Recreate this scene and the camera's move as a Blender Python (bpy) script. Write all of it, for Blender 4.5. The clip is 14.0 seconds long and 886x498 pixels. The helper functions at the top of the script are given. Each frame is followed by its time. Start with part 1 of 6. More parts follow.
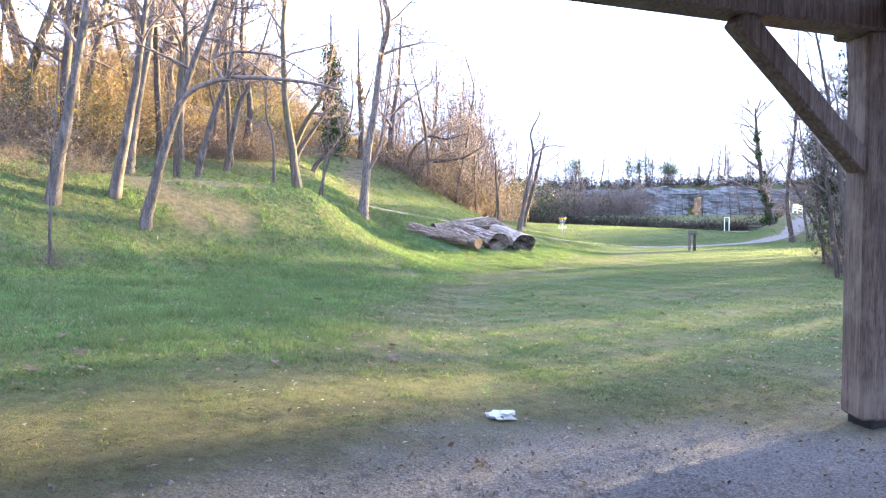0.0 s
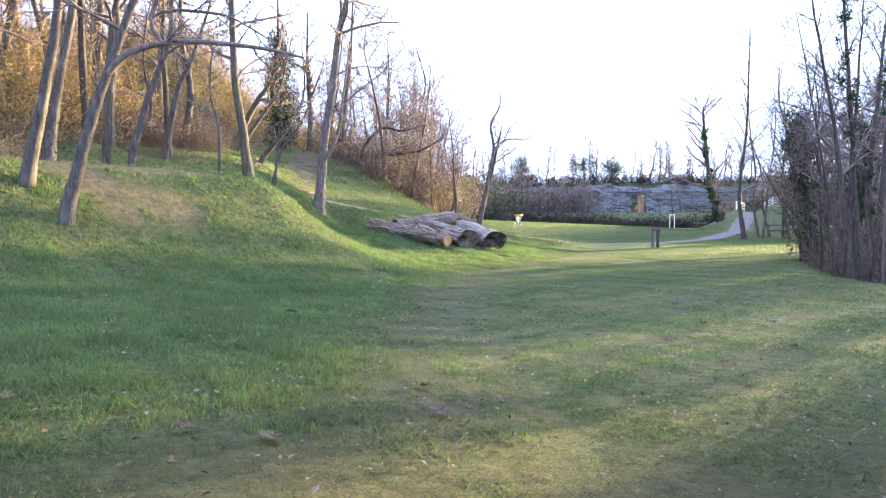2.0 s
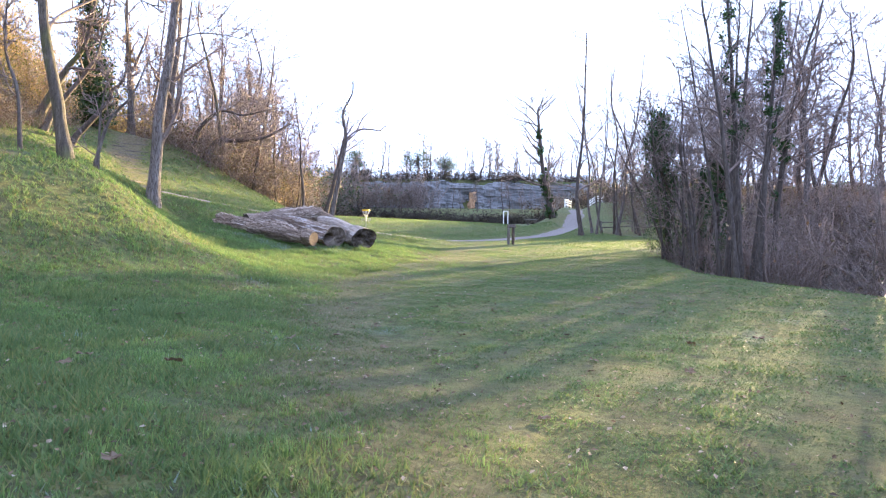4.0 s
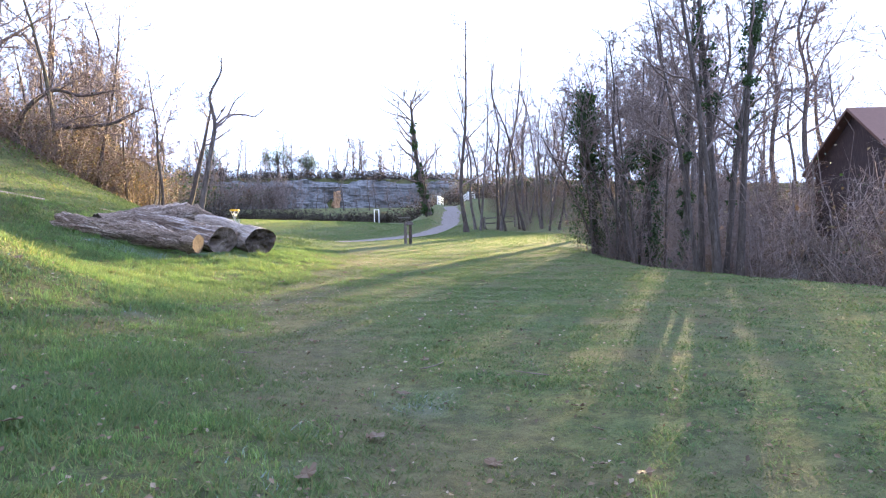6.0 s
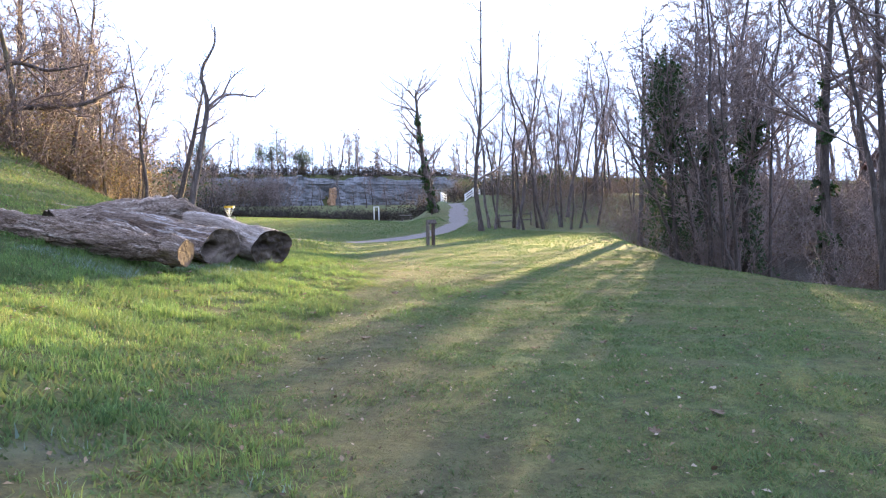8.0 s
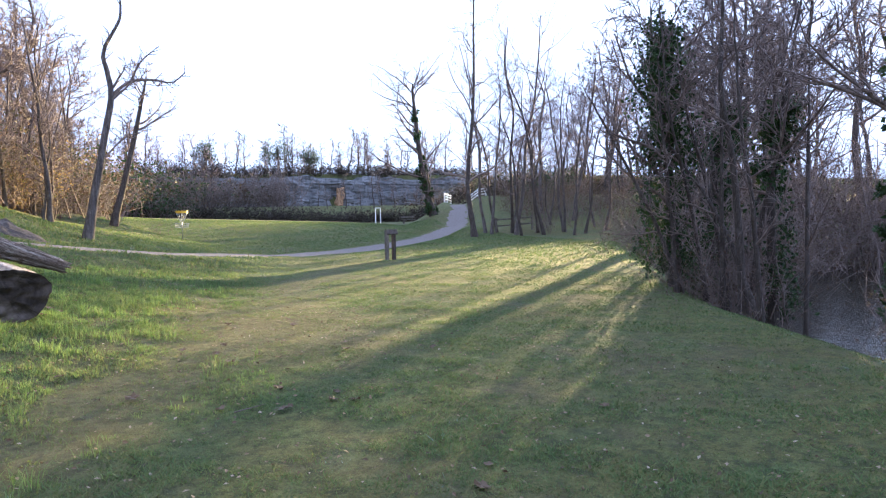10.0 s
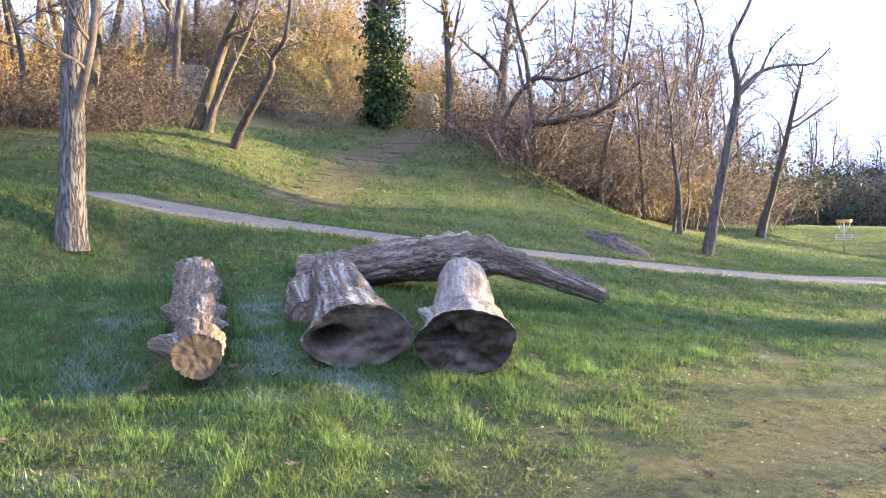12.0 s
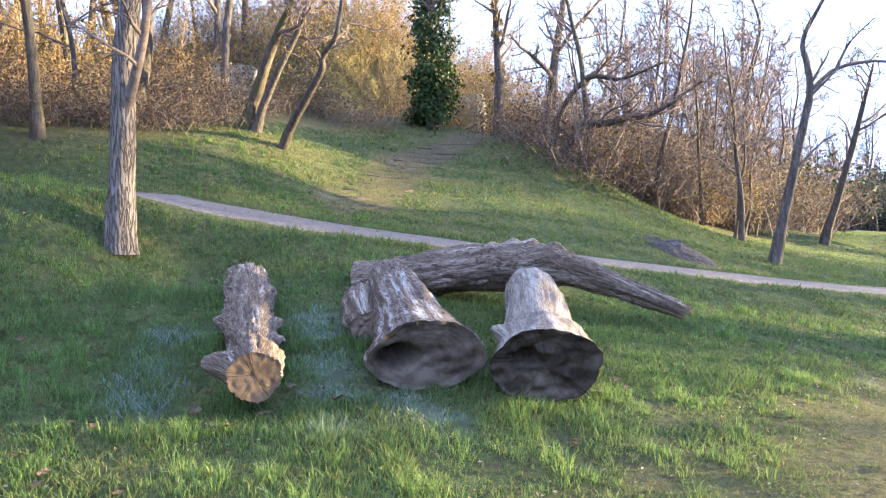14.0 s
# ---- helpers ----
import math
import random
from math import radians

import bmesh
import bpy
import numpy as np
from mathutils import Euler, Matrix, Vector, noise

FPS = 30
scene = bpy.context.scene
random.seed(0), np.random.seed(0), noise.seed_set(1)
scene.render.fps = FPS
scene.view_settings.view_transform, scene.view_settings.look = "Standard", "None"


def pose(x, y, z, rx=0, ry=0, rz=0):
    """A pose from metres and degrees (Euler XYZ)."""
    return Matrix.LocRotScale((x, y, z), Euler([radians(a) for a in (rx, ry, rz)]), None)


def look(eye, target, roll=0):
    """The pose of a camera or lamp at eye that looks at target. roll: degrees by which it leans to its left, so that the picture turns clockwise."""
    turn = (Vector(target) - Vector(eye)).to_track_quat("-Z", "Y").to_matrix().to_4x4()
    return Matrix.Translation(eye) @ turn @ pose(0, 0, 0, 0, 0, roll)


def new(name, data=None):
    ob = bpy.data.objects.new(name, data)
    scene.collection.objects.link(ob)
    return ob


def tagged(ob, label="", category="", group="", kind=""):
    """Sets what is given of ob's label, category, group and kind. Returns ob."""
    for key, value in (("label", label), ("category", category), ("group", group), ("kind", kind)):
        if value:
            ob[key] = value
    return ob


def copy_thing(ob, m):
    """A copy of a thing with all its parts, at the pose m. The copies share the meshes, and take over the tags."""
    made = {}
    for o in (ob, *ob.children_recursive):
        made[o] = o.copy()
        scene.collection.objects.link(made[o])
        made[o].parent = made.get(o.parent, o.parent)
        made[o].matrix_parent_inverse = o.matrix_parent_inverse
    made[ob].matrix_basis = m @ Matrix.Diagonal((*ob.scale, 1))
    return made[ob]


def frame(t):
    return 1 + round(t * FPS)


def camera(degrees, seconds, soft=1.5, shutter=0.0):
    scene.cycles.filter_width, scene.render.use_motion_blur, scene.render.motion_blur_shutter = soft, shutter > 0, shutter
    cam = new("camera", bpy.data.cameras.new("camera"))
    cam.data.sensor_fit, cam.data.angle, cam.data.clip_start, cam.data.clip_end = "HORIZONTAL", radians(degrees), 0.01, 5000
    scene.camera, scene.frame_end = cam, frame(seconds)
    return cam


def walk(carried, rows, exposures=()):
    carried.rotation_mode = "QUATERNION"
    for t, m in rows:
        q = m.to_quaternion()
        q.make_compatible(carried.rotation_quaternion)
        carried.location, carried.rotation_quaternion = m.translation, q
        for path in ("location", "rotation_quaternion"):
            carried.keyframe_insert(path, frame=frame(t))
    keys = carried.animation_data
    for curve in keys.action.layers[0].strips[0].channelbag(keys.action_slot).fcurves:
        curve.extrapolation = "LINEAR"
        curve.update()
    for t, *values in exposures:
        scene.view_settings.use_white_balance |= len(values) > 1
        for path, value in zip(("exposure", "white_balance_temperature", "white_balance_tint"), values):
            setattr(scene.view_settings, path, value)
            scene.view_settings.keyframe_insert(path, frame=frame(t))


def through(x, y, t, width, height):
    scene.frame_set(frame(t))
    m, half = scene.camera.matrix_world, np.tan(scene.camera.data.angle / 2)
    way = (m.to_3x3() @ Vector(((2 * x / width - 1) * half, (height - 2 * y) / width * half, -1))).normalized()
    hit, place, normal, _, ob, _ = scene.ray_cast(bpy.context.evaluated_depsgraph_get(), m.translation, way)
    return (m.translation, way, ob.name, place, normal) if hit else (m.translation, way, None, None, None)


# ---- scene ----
cam = camera(66.6, 14.0, 1.2)
PATH = [
    (0, (0.473, -0.023, 1.441), (0.334, 1.971, 1.371), -0.0),
    (0.5, (0.216, 0.439, 1.448), (0.09, 2.434, 1.374), -0.2),
    (1, (0.071, 0.875, 1.438), (-0.051, 2.87, 1.362), -0.2),
    (1.5, (-0.134, 1.368, 1.4), (-0.25, 3.363, 1.325), -0.1),
    (2, (-0.389, 1.886, 1.378), (-0.359, 3.884, 1.301), -0.0),
    (2.5, (-0.652, 2.365, 1.405), (-0.581, 4.362, 1.326), -0.3),
    (3, (-0.883, 2.898, 1.437), (-0.743, 4.891, 1.352), 0.0),
    (3.5, (-1.15, 3.468, 1.431), (-0.756, 5.427, 1.342), 0.1),
    (4, (-1.377, 4.302, 1.412), (-0.85, 6.229, 1.322), 0.4),
    (4.2, (-1.441, 4.669, 1.407), (-0.89, 6.589, 1.315), 0.2),
    (6.3, (-1.818, 8.891, 1.283), (-0.884, 10.657, 1.19), -0.8),
    (6.5, (-1.809, 9.314, 1.283), (-0.874, 11.079, 1.189), -0.7),
    (7, (-1.737, 10.501, 1.295), (-0.801, 12.266, 1.199), -0.8),
    (7.5, (-1.693, 11.738, 1.295), (-0.756, 13.502, 1.198), -0.8),
    (7.7, (-1.578, 12.172, 1.304), (-0.64, 13.935, 1.205), -0.9),
    (9.8, (2.611, 15.539, 1.558), (3.497, 17.329, 1.45), -1.0),
    (10, (2.794, 15.898, 1.631), (3.674, 17.691, 1.528), -1.0),
    (10.5, (3.498, 16.874, 1.709), (4.011, 18.804, 1.616), -1.3),
    (11, (4.083, 17.788, 1.756), (3.903, 19.779, 1.682), -1.4),
    (11.5, (4.421, 18.731, 1.765), (3.648, 20.575, 1.712), -1.3),
    (12, (4.47, 19.24, 1.8), (3.528, 21.003, 1.752), -1.1),
    (12.5, (4.298, 19.439, 1.821), (3.3, 21.172, 1.776), -0.9),
    (13, (4.089, 19.527, 1.842), (3.073, 21.25, 1.799), -0.8),
    (13.5, (3.962, 19.568, 1.861), (2.93, 21.28, 1.818), -0.7),
    (14, (3.891, 19.603, 1.876), (2.851, 21.311, 1.833), -0.5),
]
EXPOSURES = [(0, 3.97, 5550, 13), (0.6, 3.7, 5550, 13), (2, 3.44, 5550, 13), (4, 3.42, 5650, 14), (7, 3.33, 5700, 14), (10, 2.85, 5600, 14), (12, 3.17, 5400, 12.5), (14, 3.17, 5350, 12.5)]
walk(cam, [(t, look(e, g, r)) for t, e, g, r in PATH], EXPOSURES)

# ---- light ----
SUN_AZ, SUN_EL = radians(48.4), radians(6.8)
SUN_WAY = Vector((math.sin(SUN_AZ) * math.cos(SUN_EL), math.cos(SUN_AZ) * math.cos(SUN_EL), math.sin(SUN_EL)))
world = bpy.data.worlds.new("sky")
scene.world = world
world.use_nodes = True
wt = world.node_tree
sky = wt.nodes.new("ShaderNodeTexSky")
sky.sky_type, sky.sun_disc = "NISHITA", False
sky.sun_elevation, sky.sun_rotation = SUN_EL, SUN_AZ
sky.air_density, sky.dust_density, sky.ozone_density = 1.0, 1.0, 1.0
# thin bright haze: it lifts the zenith and levels off the glare round the sun
haze = None
for how, level in (("LIGHTEN", (4.2, 5.0, 6.9)), ("DARKEN", (4.6, 5.35, 7.2))):
    veil = wt.nodes.new("ShaderNodeMix")
    veil.data_type, veil.blend_type = "RGBA", how
    veil.inputs[0].default_value = 1.0
    veil.inputs[7].default_value = (*level, 1)
    wt.links.new(haze.outputs[2] if haze else sky.outputs["Color"], veil.inputs[6])
    haze = veil
wt.nodes["Background"].inputs["Strength"].default_value = 0.043
wt.links.new(haze.outputs[2], wt.nodes["Background"].inputs["Color"])
sun = new("sun", bpy.data.lights.new("sun", "SUN"))
sun.data.energy, sun.data.angle, sun.data.color = 4.2, radians(0.6), (1.0, 0.72, 0.3)
sun.matrix_world = look(SUN_WAY * 300, (0, 0, 0))


# ---- materials ----
class Nodes:
    """Short ways to build a material's nodes."""

    def __init__(self, name):
        self.m = bpy.data.materials.new(name)
        self.m.use_nodes = True
        self.t = self.m.node_tree
        self.p = self.t.nodes["Principled BSDF"]
        self.out = self.t.nodes["Material Output"]

    def add(self, kind, **ins):
        n = self.t.nodes.new("ShaderNode" + kind)
        for k, v in ins.items():
            self.put(n, k, v)
        return n

    def put(self, n, k, v):
        sock = n.inputs[int(k[1:])] if k[0] == "i" and k[1:].isdigit() else n.inputs[k]
        if isinstance(v, bpy.types.NodeSocket):
            self.t.links.new(v, sock)
        else:
            sock.default_value = v

    def place(self, stretch=(1, 1, 1), local=False):
        c = self.add("TexCoord").outputs["Object"] if local else self.add("NewGeometry").outputs["Position"]
        n = self.add("Mapping", Vector=c)
        n.inputs["Scale"].default_value = stretch
        return n.outputs[0]

    def noise(self, scale, vec, detail=4.0, rough=0.6):
        return self.add("TexNoise", Vector=vec, Scale=scale, Detail=detail, Roughness=rough).outputs[0]

    def ramp(self, fac, stops):
        n = self.add("ValToRGB", Fac=fac)
        while len(n.color_ramp.elements) < len(stops):
            n.color_ramp.elements.new(0.5)
        for e, (at, c) in zip(n.color_ramp.elements, stops):
            e.position, e.color = at, (*c, 1) if len(c) == 3 else c
        return n.outputs[0]

    def mix(self, fac, a, b, how="MIX"):
        n = self.add("Mix")
        n.data_type, n.blend_type = "RGBA", how
        self.put(n, "i0", fac)
        for k, v in (("i6", a), ("i7", b)):
            self.put(n, k, v if isinstance(v, bpy.types.NodeSocket) else (*v, 1))
        return n.outputs[2]

    def math(self, op, a, b):
        n = self.add("Math")
        n.operation = op
        self.put(n, "i0", a)
        self.put(n, "i1", b)
        return n.outputs[0]

    def attr(self, name):
        n = self.add("Attribute")
        n.attribute_name = name
        return n.outputs["Fac"]

    def bump(self, height, strength, depth):
        n = self.add("Bump", Height=height, Strength=strength, Distance=depth)
        self.put(self.p, "Normal", n.outputs[0])

    def done(self, color, rough, metal=0.0, spec=None):
        self.put(self.p, "Base Color", color if isinstance(color, bpy.types.NodeSocket) else (*color, 1))
        self.put(self.p, "Roughness", rough)
        self.put(self.p, "Metallic", metal)
        if spec is not None:
            self.put(self.p, "Specular IOR Level", spec)
        return self.m


def wood_like(name, dark, mid, light, scale, stretch, rough=0.85, depth=0.02, strength=0.8, moss=None):
    """Bark, timber and rock: grain at two scales, stains and relief."""
    k = Nodes(name)
    v = k.place(stretch, True)
    grain, stain = k.noise(scale, v, 6, 0.65), k.noise(scale * 0.17, k.place((1, 1, 1), True), 3)
    c = k.ramp(grain, [(0.32, dark), (0.52, mid), (0.72, light)])
    fine = k.noise(scale * 5, v, 3, 0.7)
    c = k.mix(k.math("MULTIPLY", stain, 0.4), c, mid)
    c = k.mix(k.ramp(fine, [(0.36, (0.75, 0.75, 0.75)), (0.5, (0, 0, 0))]), c, dark)
    c = k.mix(k.ramp(k.noise(scale * 0.5, k.place((1, 1, 0.7), True), 4), [(0.56, (0, 0, 0)), (0.68, (0.5, 0.5, 0.5))]), c, light)
    if moss:
        c = k.mix(k.ramp(k.noise(1.7, k.place((1, 1, 0.6), True), 5), [(0.5, (0, 0, 0)), (0.68, (0.8, 0.8, 0.8))]), c, moss)
    k.bump(k.math("ADD", grain, k.math("MULTIPLY", fine, 0.35)), strength, depth)
    return k.done(c, rough, spec=0.25)


def leafy(name, colors, rough=0.6, through=0.35):
    """Leaves and blades: a colour for each, some light passing through."""
    k = Nodes(name)
    rnd = k.add("NewGeometry").outputs["Random Per Island"]
    big = k.noise(0.35, k.place(), 2)
    fac = k.math("ADD", k.math("MULTIPLY", rnd, 0.75), k.math("MULTIPLY", k.math("SUBTRACT", big, 0.35), 0.6))
    c = k.ramp(fac, [(i / max(1, len(colors) - 1), q) for i, q in enumerate(colors)])
    k.done(c, rough, spec=0.3)
    tr = k.add("BsdfTranslucent", Color=c)
    mx = k.add("MixShader", i0=through, i1=k.p.outputs[0], i2=tr.outputs[0])
    k.t.links.new(mx.outputs[0], k.out.inputs[0])
    return k.m, k, c


def grass_colors(k, base):
    """Worn, gravelled and frosted ground over a grass colour, by the land's own patches."""
    c = k.mix(k.attr("worn"), base, k.ramp(k.noise(9, k.place(), 5), [(0.35, (0.08, 0.064, 0.036)), (0.7, (0.165, 0.135, 0.076))]))
    c = k.mix(k.attr("gravel"), c, k.ramp(k.noise(60, k.place(), 3), [(0.3, (0.1, 0.09, 0.085)), (0.55, (0.22, 0.2, 0.19)), (0.75, (0.36, 0.34, 0.33))]))
    return k.mix(k.attr("frost"), c, (0.42, 0.5, 0.55))


def ground_material():
    k = Nodes("turf")
    v = k.place()
    fine, mid, big = k.noise(42, v, 5, 0.7), k.noise(2.3, v, 4), k.noise(0.22, v, 3)
    a = k.ramp(fine, [(0.3, (0.04, 0.056, 0.024)), (0.52, (0.085, 0.112, 0.043)), (0.75, (0.14, 0.165, 0.064))])
    b = k.ramp(fine, [(0.3, (0.068, 0.068, 0.03)), (0.55, (0.13, 0.122, 0.042)), (0.75, (0.18, 0.16, 0.062))])
    c = k.mix(k.ramp(k.math("ADD", k.math("MULTIPLY", mid, 0.5), k.math("MULTIPLY", big, 0.6)), [(0.44, (0, 0, 0)), (0.62, (0.95, 0.95, 0.95))]), a, b)
    tuft = k.noise(8.5, v, 5, 0.65)
    c = k.mix(k.ramp(tuft, [(0.38, (0.75, 0.75, 0.75)), (0.52, (0, 0, 0))]), c, (0.045, 0.05, 0.024))
    c = k.mix(k.ramp(tuft, [(0.56, (0, 0, 0)), (0.7, (0.6, 0.6, 0.6))]), c, (0.17, 0.185, 0.07))
    c = grass_colors(k, c)
    k.bump(k.math("ADD", fine, tuft), 0.9, 0.03)
    return k.done(c, 0.95, spec=0.15)


def blade_material(name, colors):
    m, k, c = leafy(name, colors, 0.65, 0.45)
    g = grass_colors(k, c)
    k.put(k.p, "Base Color", g)
    return m


def plain(name, color, rough, metal=0.0, vary=0.25, scale=12):
    k = Nodes(name)
    n = k.noise(scale, k.place((1, 1, 1), True), 5)
    c = k.mix(k.math("MULTIPLY", n, vary * 2), color, tuple(q * (1 - vary) for q in color))
    k.bump(n, 0.25, 0.004)
    return k.done(c, rough, metal)


TURF = ground_material()
BLADE = blade_material("grass_blade", [(0.075, 0.125, 0.045), (0.11, 0.17, 0.06), (0.155, 0.205, 0.07), (0.25, 0.22, 0.085)])
TUFT = blade_material("tuft_blade", [(0.09, 0.155, 0.05), (0.145, 0.235, 0.068), (0.2, 0.3, 0.085), (0.33, 0.35, 0.13)])
BARK = wood_like("bark_grey", (0.035, 0.029, 0.026), (0.12, 0.1, 0.09), (0.24, 0.21, 0.19), 5, (3, 3, 0.5), depth=0.03)
BARK_DARK = wood_like("bark_dark", (0.028, 0.022, 0.019), (0.085, 0.068, 0.058), (0.17, 0.145, 0.13), 6, (3, 3, 0.6), depth=0.02)
BARK_MOSS = wood_like("bark_mossy", (0.035, 0.028, 0.022), (0.11, 0.088, 0.068), (0.2, 0.17, 0.135), 5, (3, 3, 0.5), depth=0.03, moss=(0.1, 0.11, 0.03))
STRAW = wood_like("dry_stem", (0.14, 0.09, 0.05), (0.3, 0.2, 0.11), (0.43, 0.31, 0.18), 9, (1, 1, 1), depth=0.002)
TWIG = wood_like("twig", (0.09, 0.07, 0.06), (0.2, 0.15, 0.13), (0.33, 0.27, 0.24), 9, (1, 1, 1), depth=0.002)
def log_material(name, dark, mid, light, streak, flaky=0.56, along=2.0, pale=0.55):
    """Weathered wood whose grain, cracks and bleached streaks run along the trunk."""
    k = Nodes(name)
    n = k.add("Attribute")
    n.attribute_name = "grain"
    m = k.add("Mapping", Vector=n.outputs["Vector"])
    m.inputs["Scale"].default_value = (7, 7, along)
    fine = k.noise(3.0, m.outputs[0], 6, 0.7)
    w = k.add("Mapping", Vector=n.outputs["Vector"])
    w.inputs["Scale"].default_value = (2.2, 2.2, 0.8)
    broad = k.noise(1.6, w.outputs[0], 4, 0.6)
    c = k.ramp(fine, [(0.3, dark), (0.5, mid), (0.68, light)])
    c = k.mix(k.ramp(broad, [(0.38, (0.85, 0.85, 0.85)), (0.52, (0, 0, 0))]), c, tuple(q * 0.55 for q in mid))
    c = k.mix(k.ramp(broad, [(pale, (0, 0, 0)), (pale + 0.12, (0.85, 0.85, 0.85))]), c, streak)
    s = k.add("Mapping", Vector=n.outputs["Vector"])
    s.inputs["Scale"].default_value = (3.2, 3.2, 4.5)
    scab = k.noise(2.4, s.outputs[0], 6, 0.62)
    flake = k.ramp(scab, [(flaky, (0, 0, 0)), (flaky + 0.035, (0.75, 0.75, 0.75))])
    c = k.mix(flake, c, tuple(q * 1.25 for q in dark))
    pits = k.ramp(k.noise(9.0, s.outputs[0], 3, 0.6), [(0.6, (0, 0, 0)), (0.68, (0.7, 0.7, 0.7))])
    c = k.mix(pits, c, dark)
    k.bump(k.math("SUBTRACT", k.math("ADD", fine, scab), k.math("MULTIPLY", pits, 0.4)), 1.0, 0.03)
    return k.done(c, 0.85, spec=0.2)


def cut_material(name, dark, mid, light, scale, stretch, depth, cracks=0.75):
    """A sawn end: faint rings, radial cracks and rot stains."""
    k = Nodes(name)
    n = k.add("Attribute")
    n.attribute_name = "disc"
    d = n.outputs["Vector"]
    stain = k.noise(scale * 0.4, k.place((1, 1, 1), True), 5, 0.65)
    wave = k.add("Mapping", Vector=d)
    wave.inputs["Scale"].default_value = (1.8, 1.8, 14)
    ring = k.noise(1.0, wave.outputs[0], 3)
    c = k.ramp(k.math("ADD", k.math("MULTIPLY", stain, 0.85), k.math("MULTIPLY", ring, 0.2)), [(0.38, dark), (0.52, mid), (0.68, light)])
    unit = k.add("VectorMath", i0=d)
    unit.operation = "MULTIPLY"
    unit.inputs[1].default_value = (1, 1, 0)
    way = k.add("VectorMath", i0=unit.outputs[0])
    way.operation = "NORMALIZE"
    split = k.math("ABSOLUTE", k.math("SUBTRACT", k.noise(1.5, way.outputs[0], 4), 0.5), 0.0)
    crack = k.ramp(split, [(0.0, (cracks,) * 3), (0.012, (0, 0, 0))])
    c = k.mix(crack, c, tuple(q * 0.5 for q in dark))
    k.bump(k.math("SUBTRACT", k.math("ADD", k.math("MULTIPLY", ring, 0.5), stain), crack), 1.0, depth)
    return k.done(c, 0.9, spec=0.2)


LOG_WOOD = log_material("weathered_log", (0.05, 0.036, 0.028), (0.22, 0.16, 0.125), (0.4, 0.33, 0.28), (0.6, 0.58, 0.57), 0.56, 2.0, 0.535)
LOG_BARK = log_material("rotten_bark", (0.06, 0.042, 0.032), (0.27, 0.2, 0.155), (0.5, 0.41, 0.34), (0.66, 0.58, 0.5), 0.57, 5.0)
LOG_PALE = log_material("bleached_log", (0.12, 0.09, 0.072), (0.33, 0.27, 0.225), (0.46, 0.39, 0.34), (0.54, 0.49, 0.45), 0.63, 3.0, 0.53)
# brown wood, its colour also deepened for ends that face away from the sun
CUT_DARK = cut_material("shaded_cut", (0.022, 0.017, 0.013), (0.065, 0.05, 0.039), (0.14, 0.112, 0.09), 7, (1, 1, 1), depth=0.02, cracks=0.3)
CUT_GREY = cut_material("rotten_cut", (0.035, 0.026, 0.02), (0.12, 0.093, 0.072), (0.21, 0.172, 0.14), 6, (1, 1, 1), depth=0.02, cracks=0.15)


def furrowed_bark():
    """Ridged bark: long wavy ridges, dark cracks between."""
    k = Nodes("bark_furrowed")
    v = k.place((20, 20, 3.4), True)
    v = k.mix(0.16, v, k.add("TexNoise", Vector=k.place((3, 3, 3), True), Scale=2.5, Detail=3.0).outputs["Color"], "ADD")
    n = k.noise(1.0, v, 2.5, 0.5)
    gap = k.math("ABSOLUTE", k.math("SUBTRACT", n, 0.5), 0.0)
    fine = k.noise(30, k.place((2, 2, 0.6), True), 4)
    c = k.ramp(gap, [(0.0, (0.06, 0.047, 0.042)), (0.02, (0.13, 0.105, 0.095)), (0.055, (0.24, 0.205, 0.185)), (0.2, (0.34, 0.295, 0.27))])
    c = k.mix(k.math("MULTIPLY", fine, 0.5), c, (0.2, 0.165, 0.15))
    k.bump(k.math("ADD", k.math("MINIMUM", k.math("MULTIPLY", gap, 7.0), 0.8), k.math("MULTIPLY", fine, 0.2)), 1.0, 0.045)
    return k.done(c, 0.9, spec=0.2)


BARK_FURROW = furrowed_bark()
CUT_FRESH = cut_material("sawn_cut", (0.12, 0.078, 0.05), (0.19, 0.13, 0.085), (0.26, 0.18, 0.12), 9, (1, 1, 1), depth=0.004)
TIMBER = wood_like("shelter_timber", (0.06, 0.042, 0.034), (0.18, 0.135, 0.11), (0.3, 0.24, 0.2), 5, (7, 7, 0.5), 0.75, 0.006)
FENCE_WOOD = wood_like("fence_wood", (0.06, 0.05, 0.04), (0.15, 0.13, 0.11), (0.26, 0.24, 0.21), 8, (4, 4, 1), 0.85, 0.006)
ROCK = wood_like("quarry_rock", (0.1, 0.1, 0.102), (0.19, 0.188, 0.192), (0.28, 0.276, 0.28), 0.32, (1.3, 1.3, 0.8), 0.9, 0.2, 0.6)
LANE = wood_like("lane_gravel", (0.1, 0.083, 0.075), (0.185, 0.157, 0.143), (0.28, 0.245, 0.225), 14, (1, 1, 1), 0.95, 0.01, 0.6)
IVY = leafy("ivy_leaf", [(0.012, 0.03, 0.008), (0.03, 0.06, 0.014), (0.06, 0.1, 0.025)], 0.55, 0.2)[0]
# ivy with dry leaves; the low sun's gold is also put into the colour
IVY_SUN = leafy("ivy_dry_sunlit_leaf", [(0.06, 0.085, 0.02), (0.2, 0.17, 0.045), (0.38, 0.25, 0.08), (0.48, 0.31, 0.13)], 0.55, 0.42)[0]
BRAMBLE = leafy("bramble_leaf", [(0.06, 0.038, 0.028), (0.14, 0.085, 0.055), (0.11, 0.095, 0.05), (0.21, 0.155, 0.1)], 0.7, 0.25)[0]
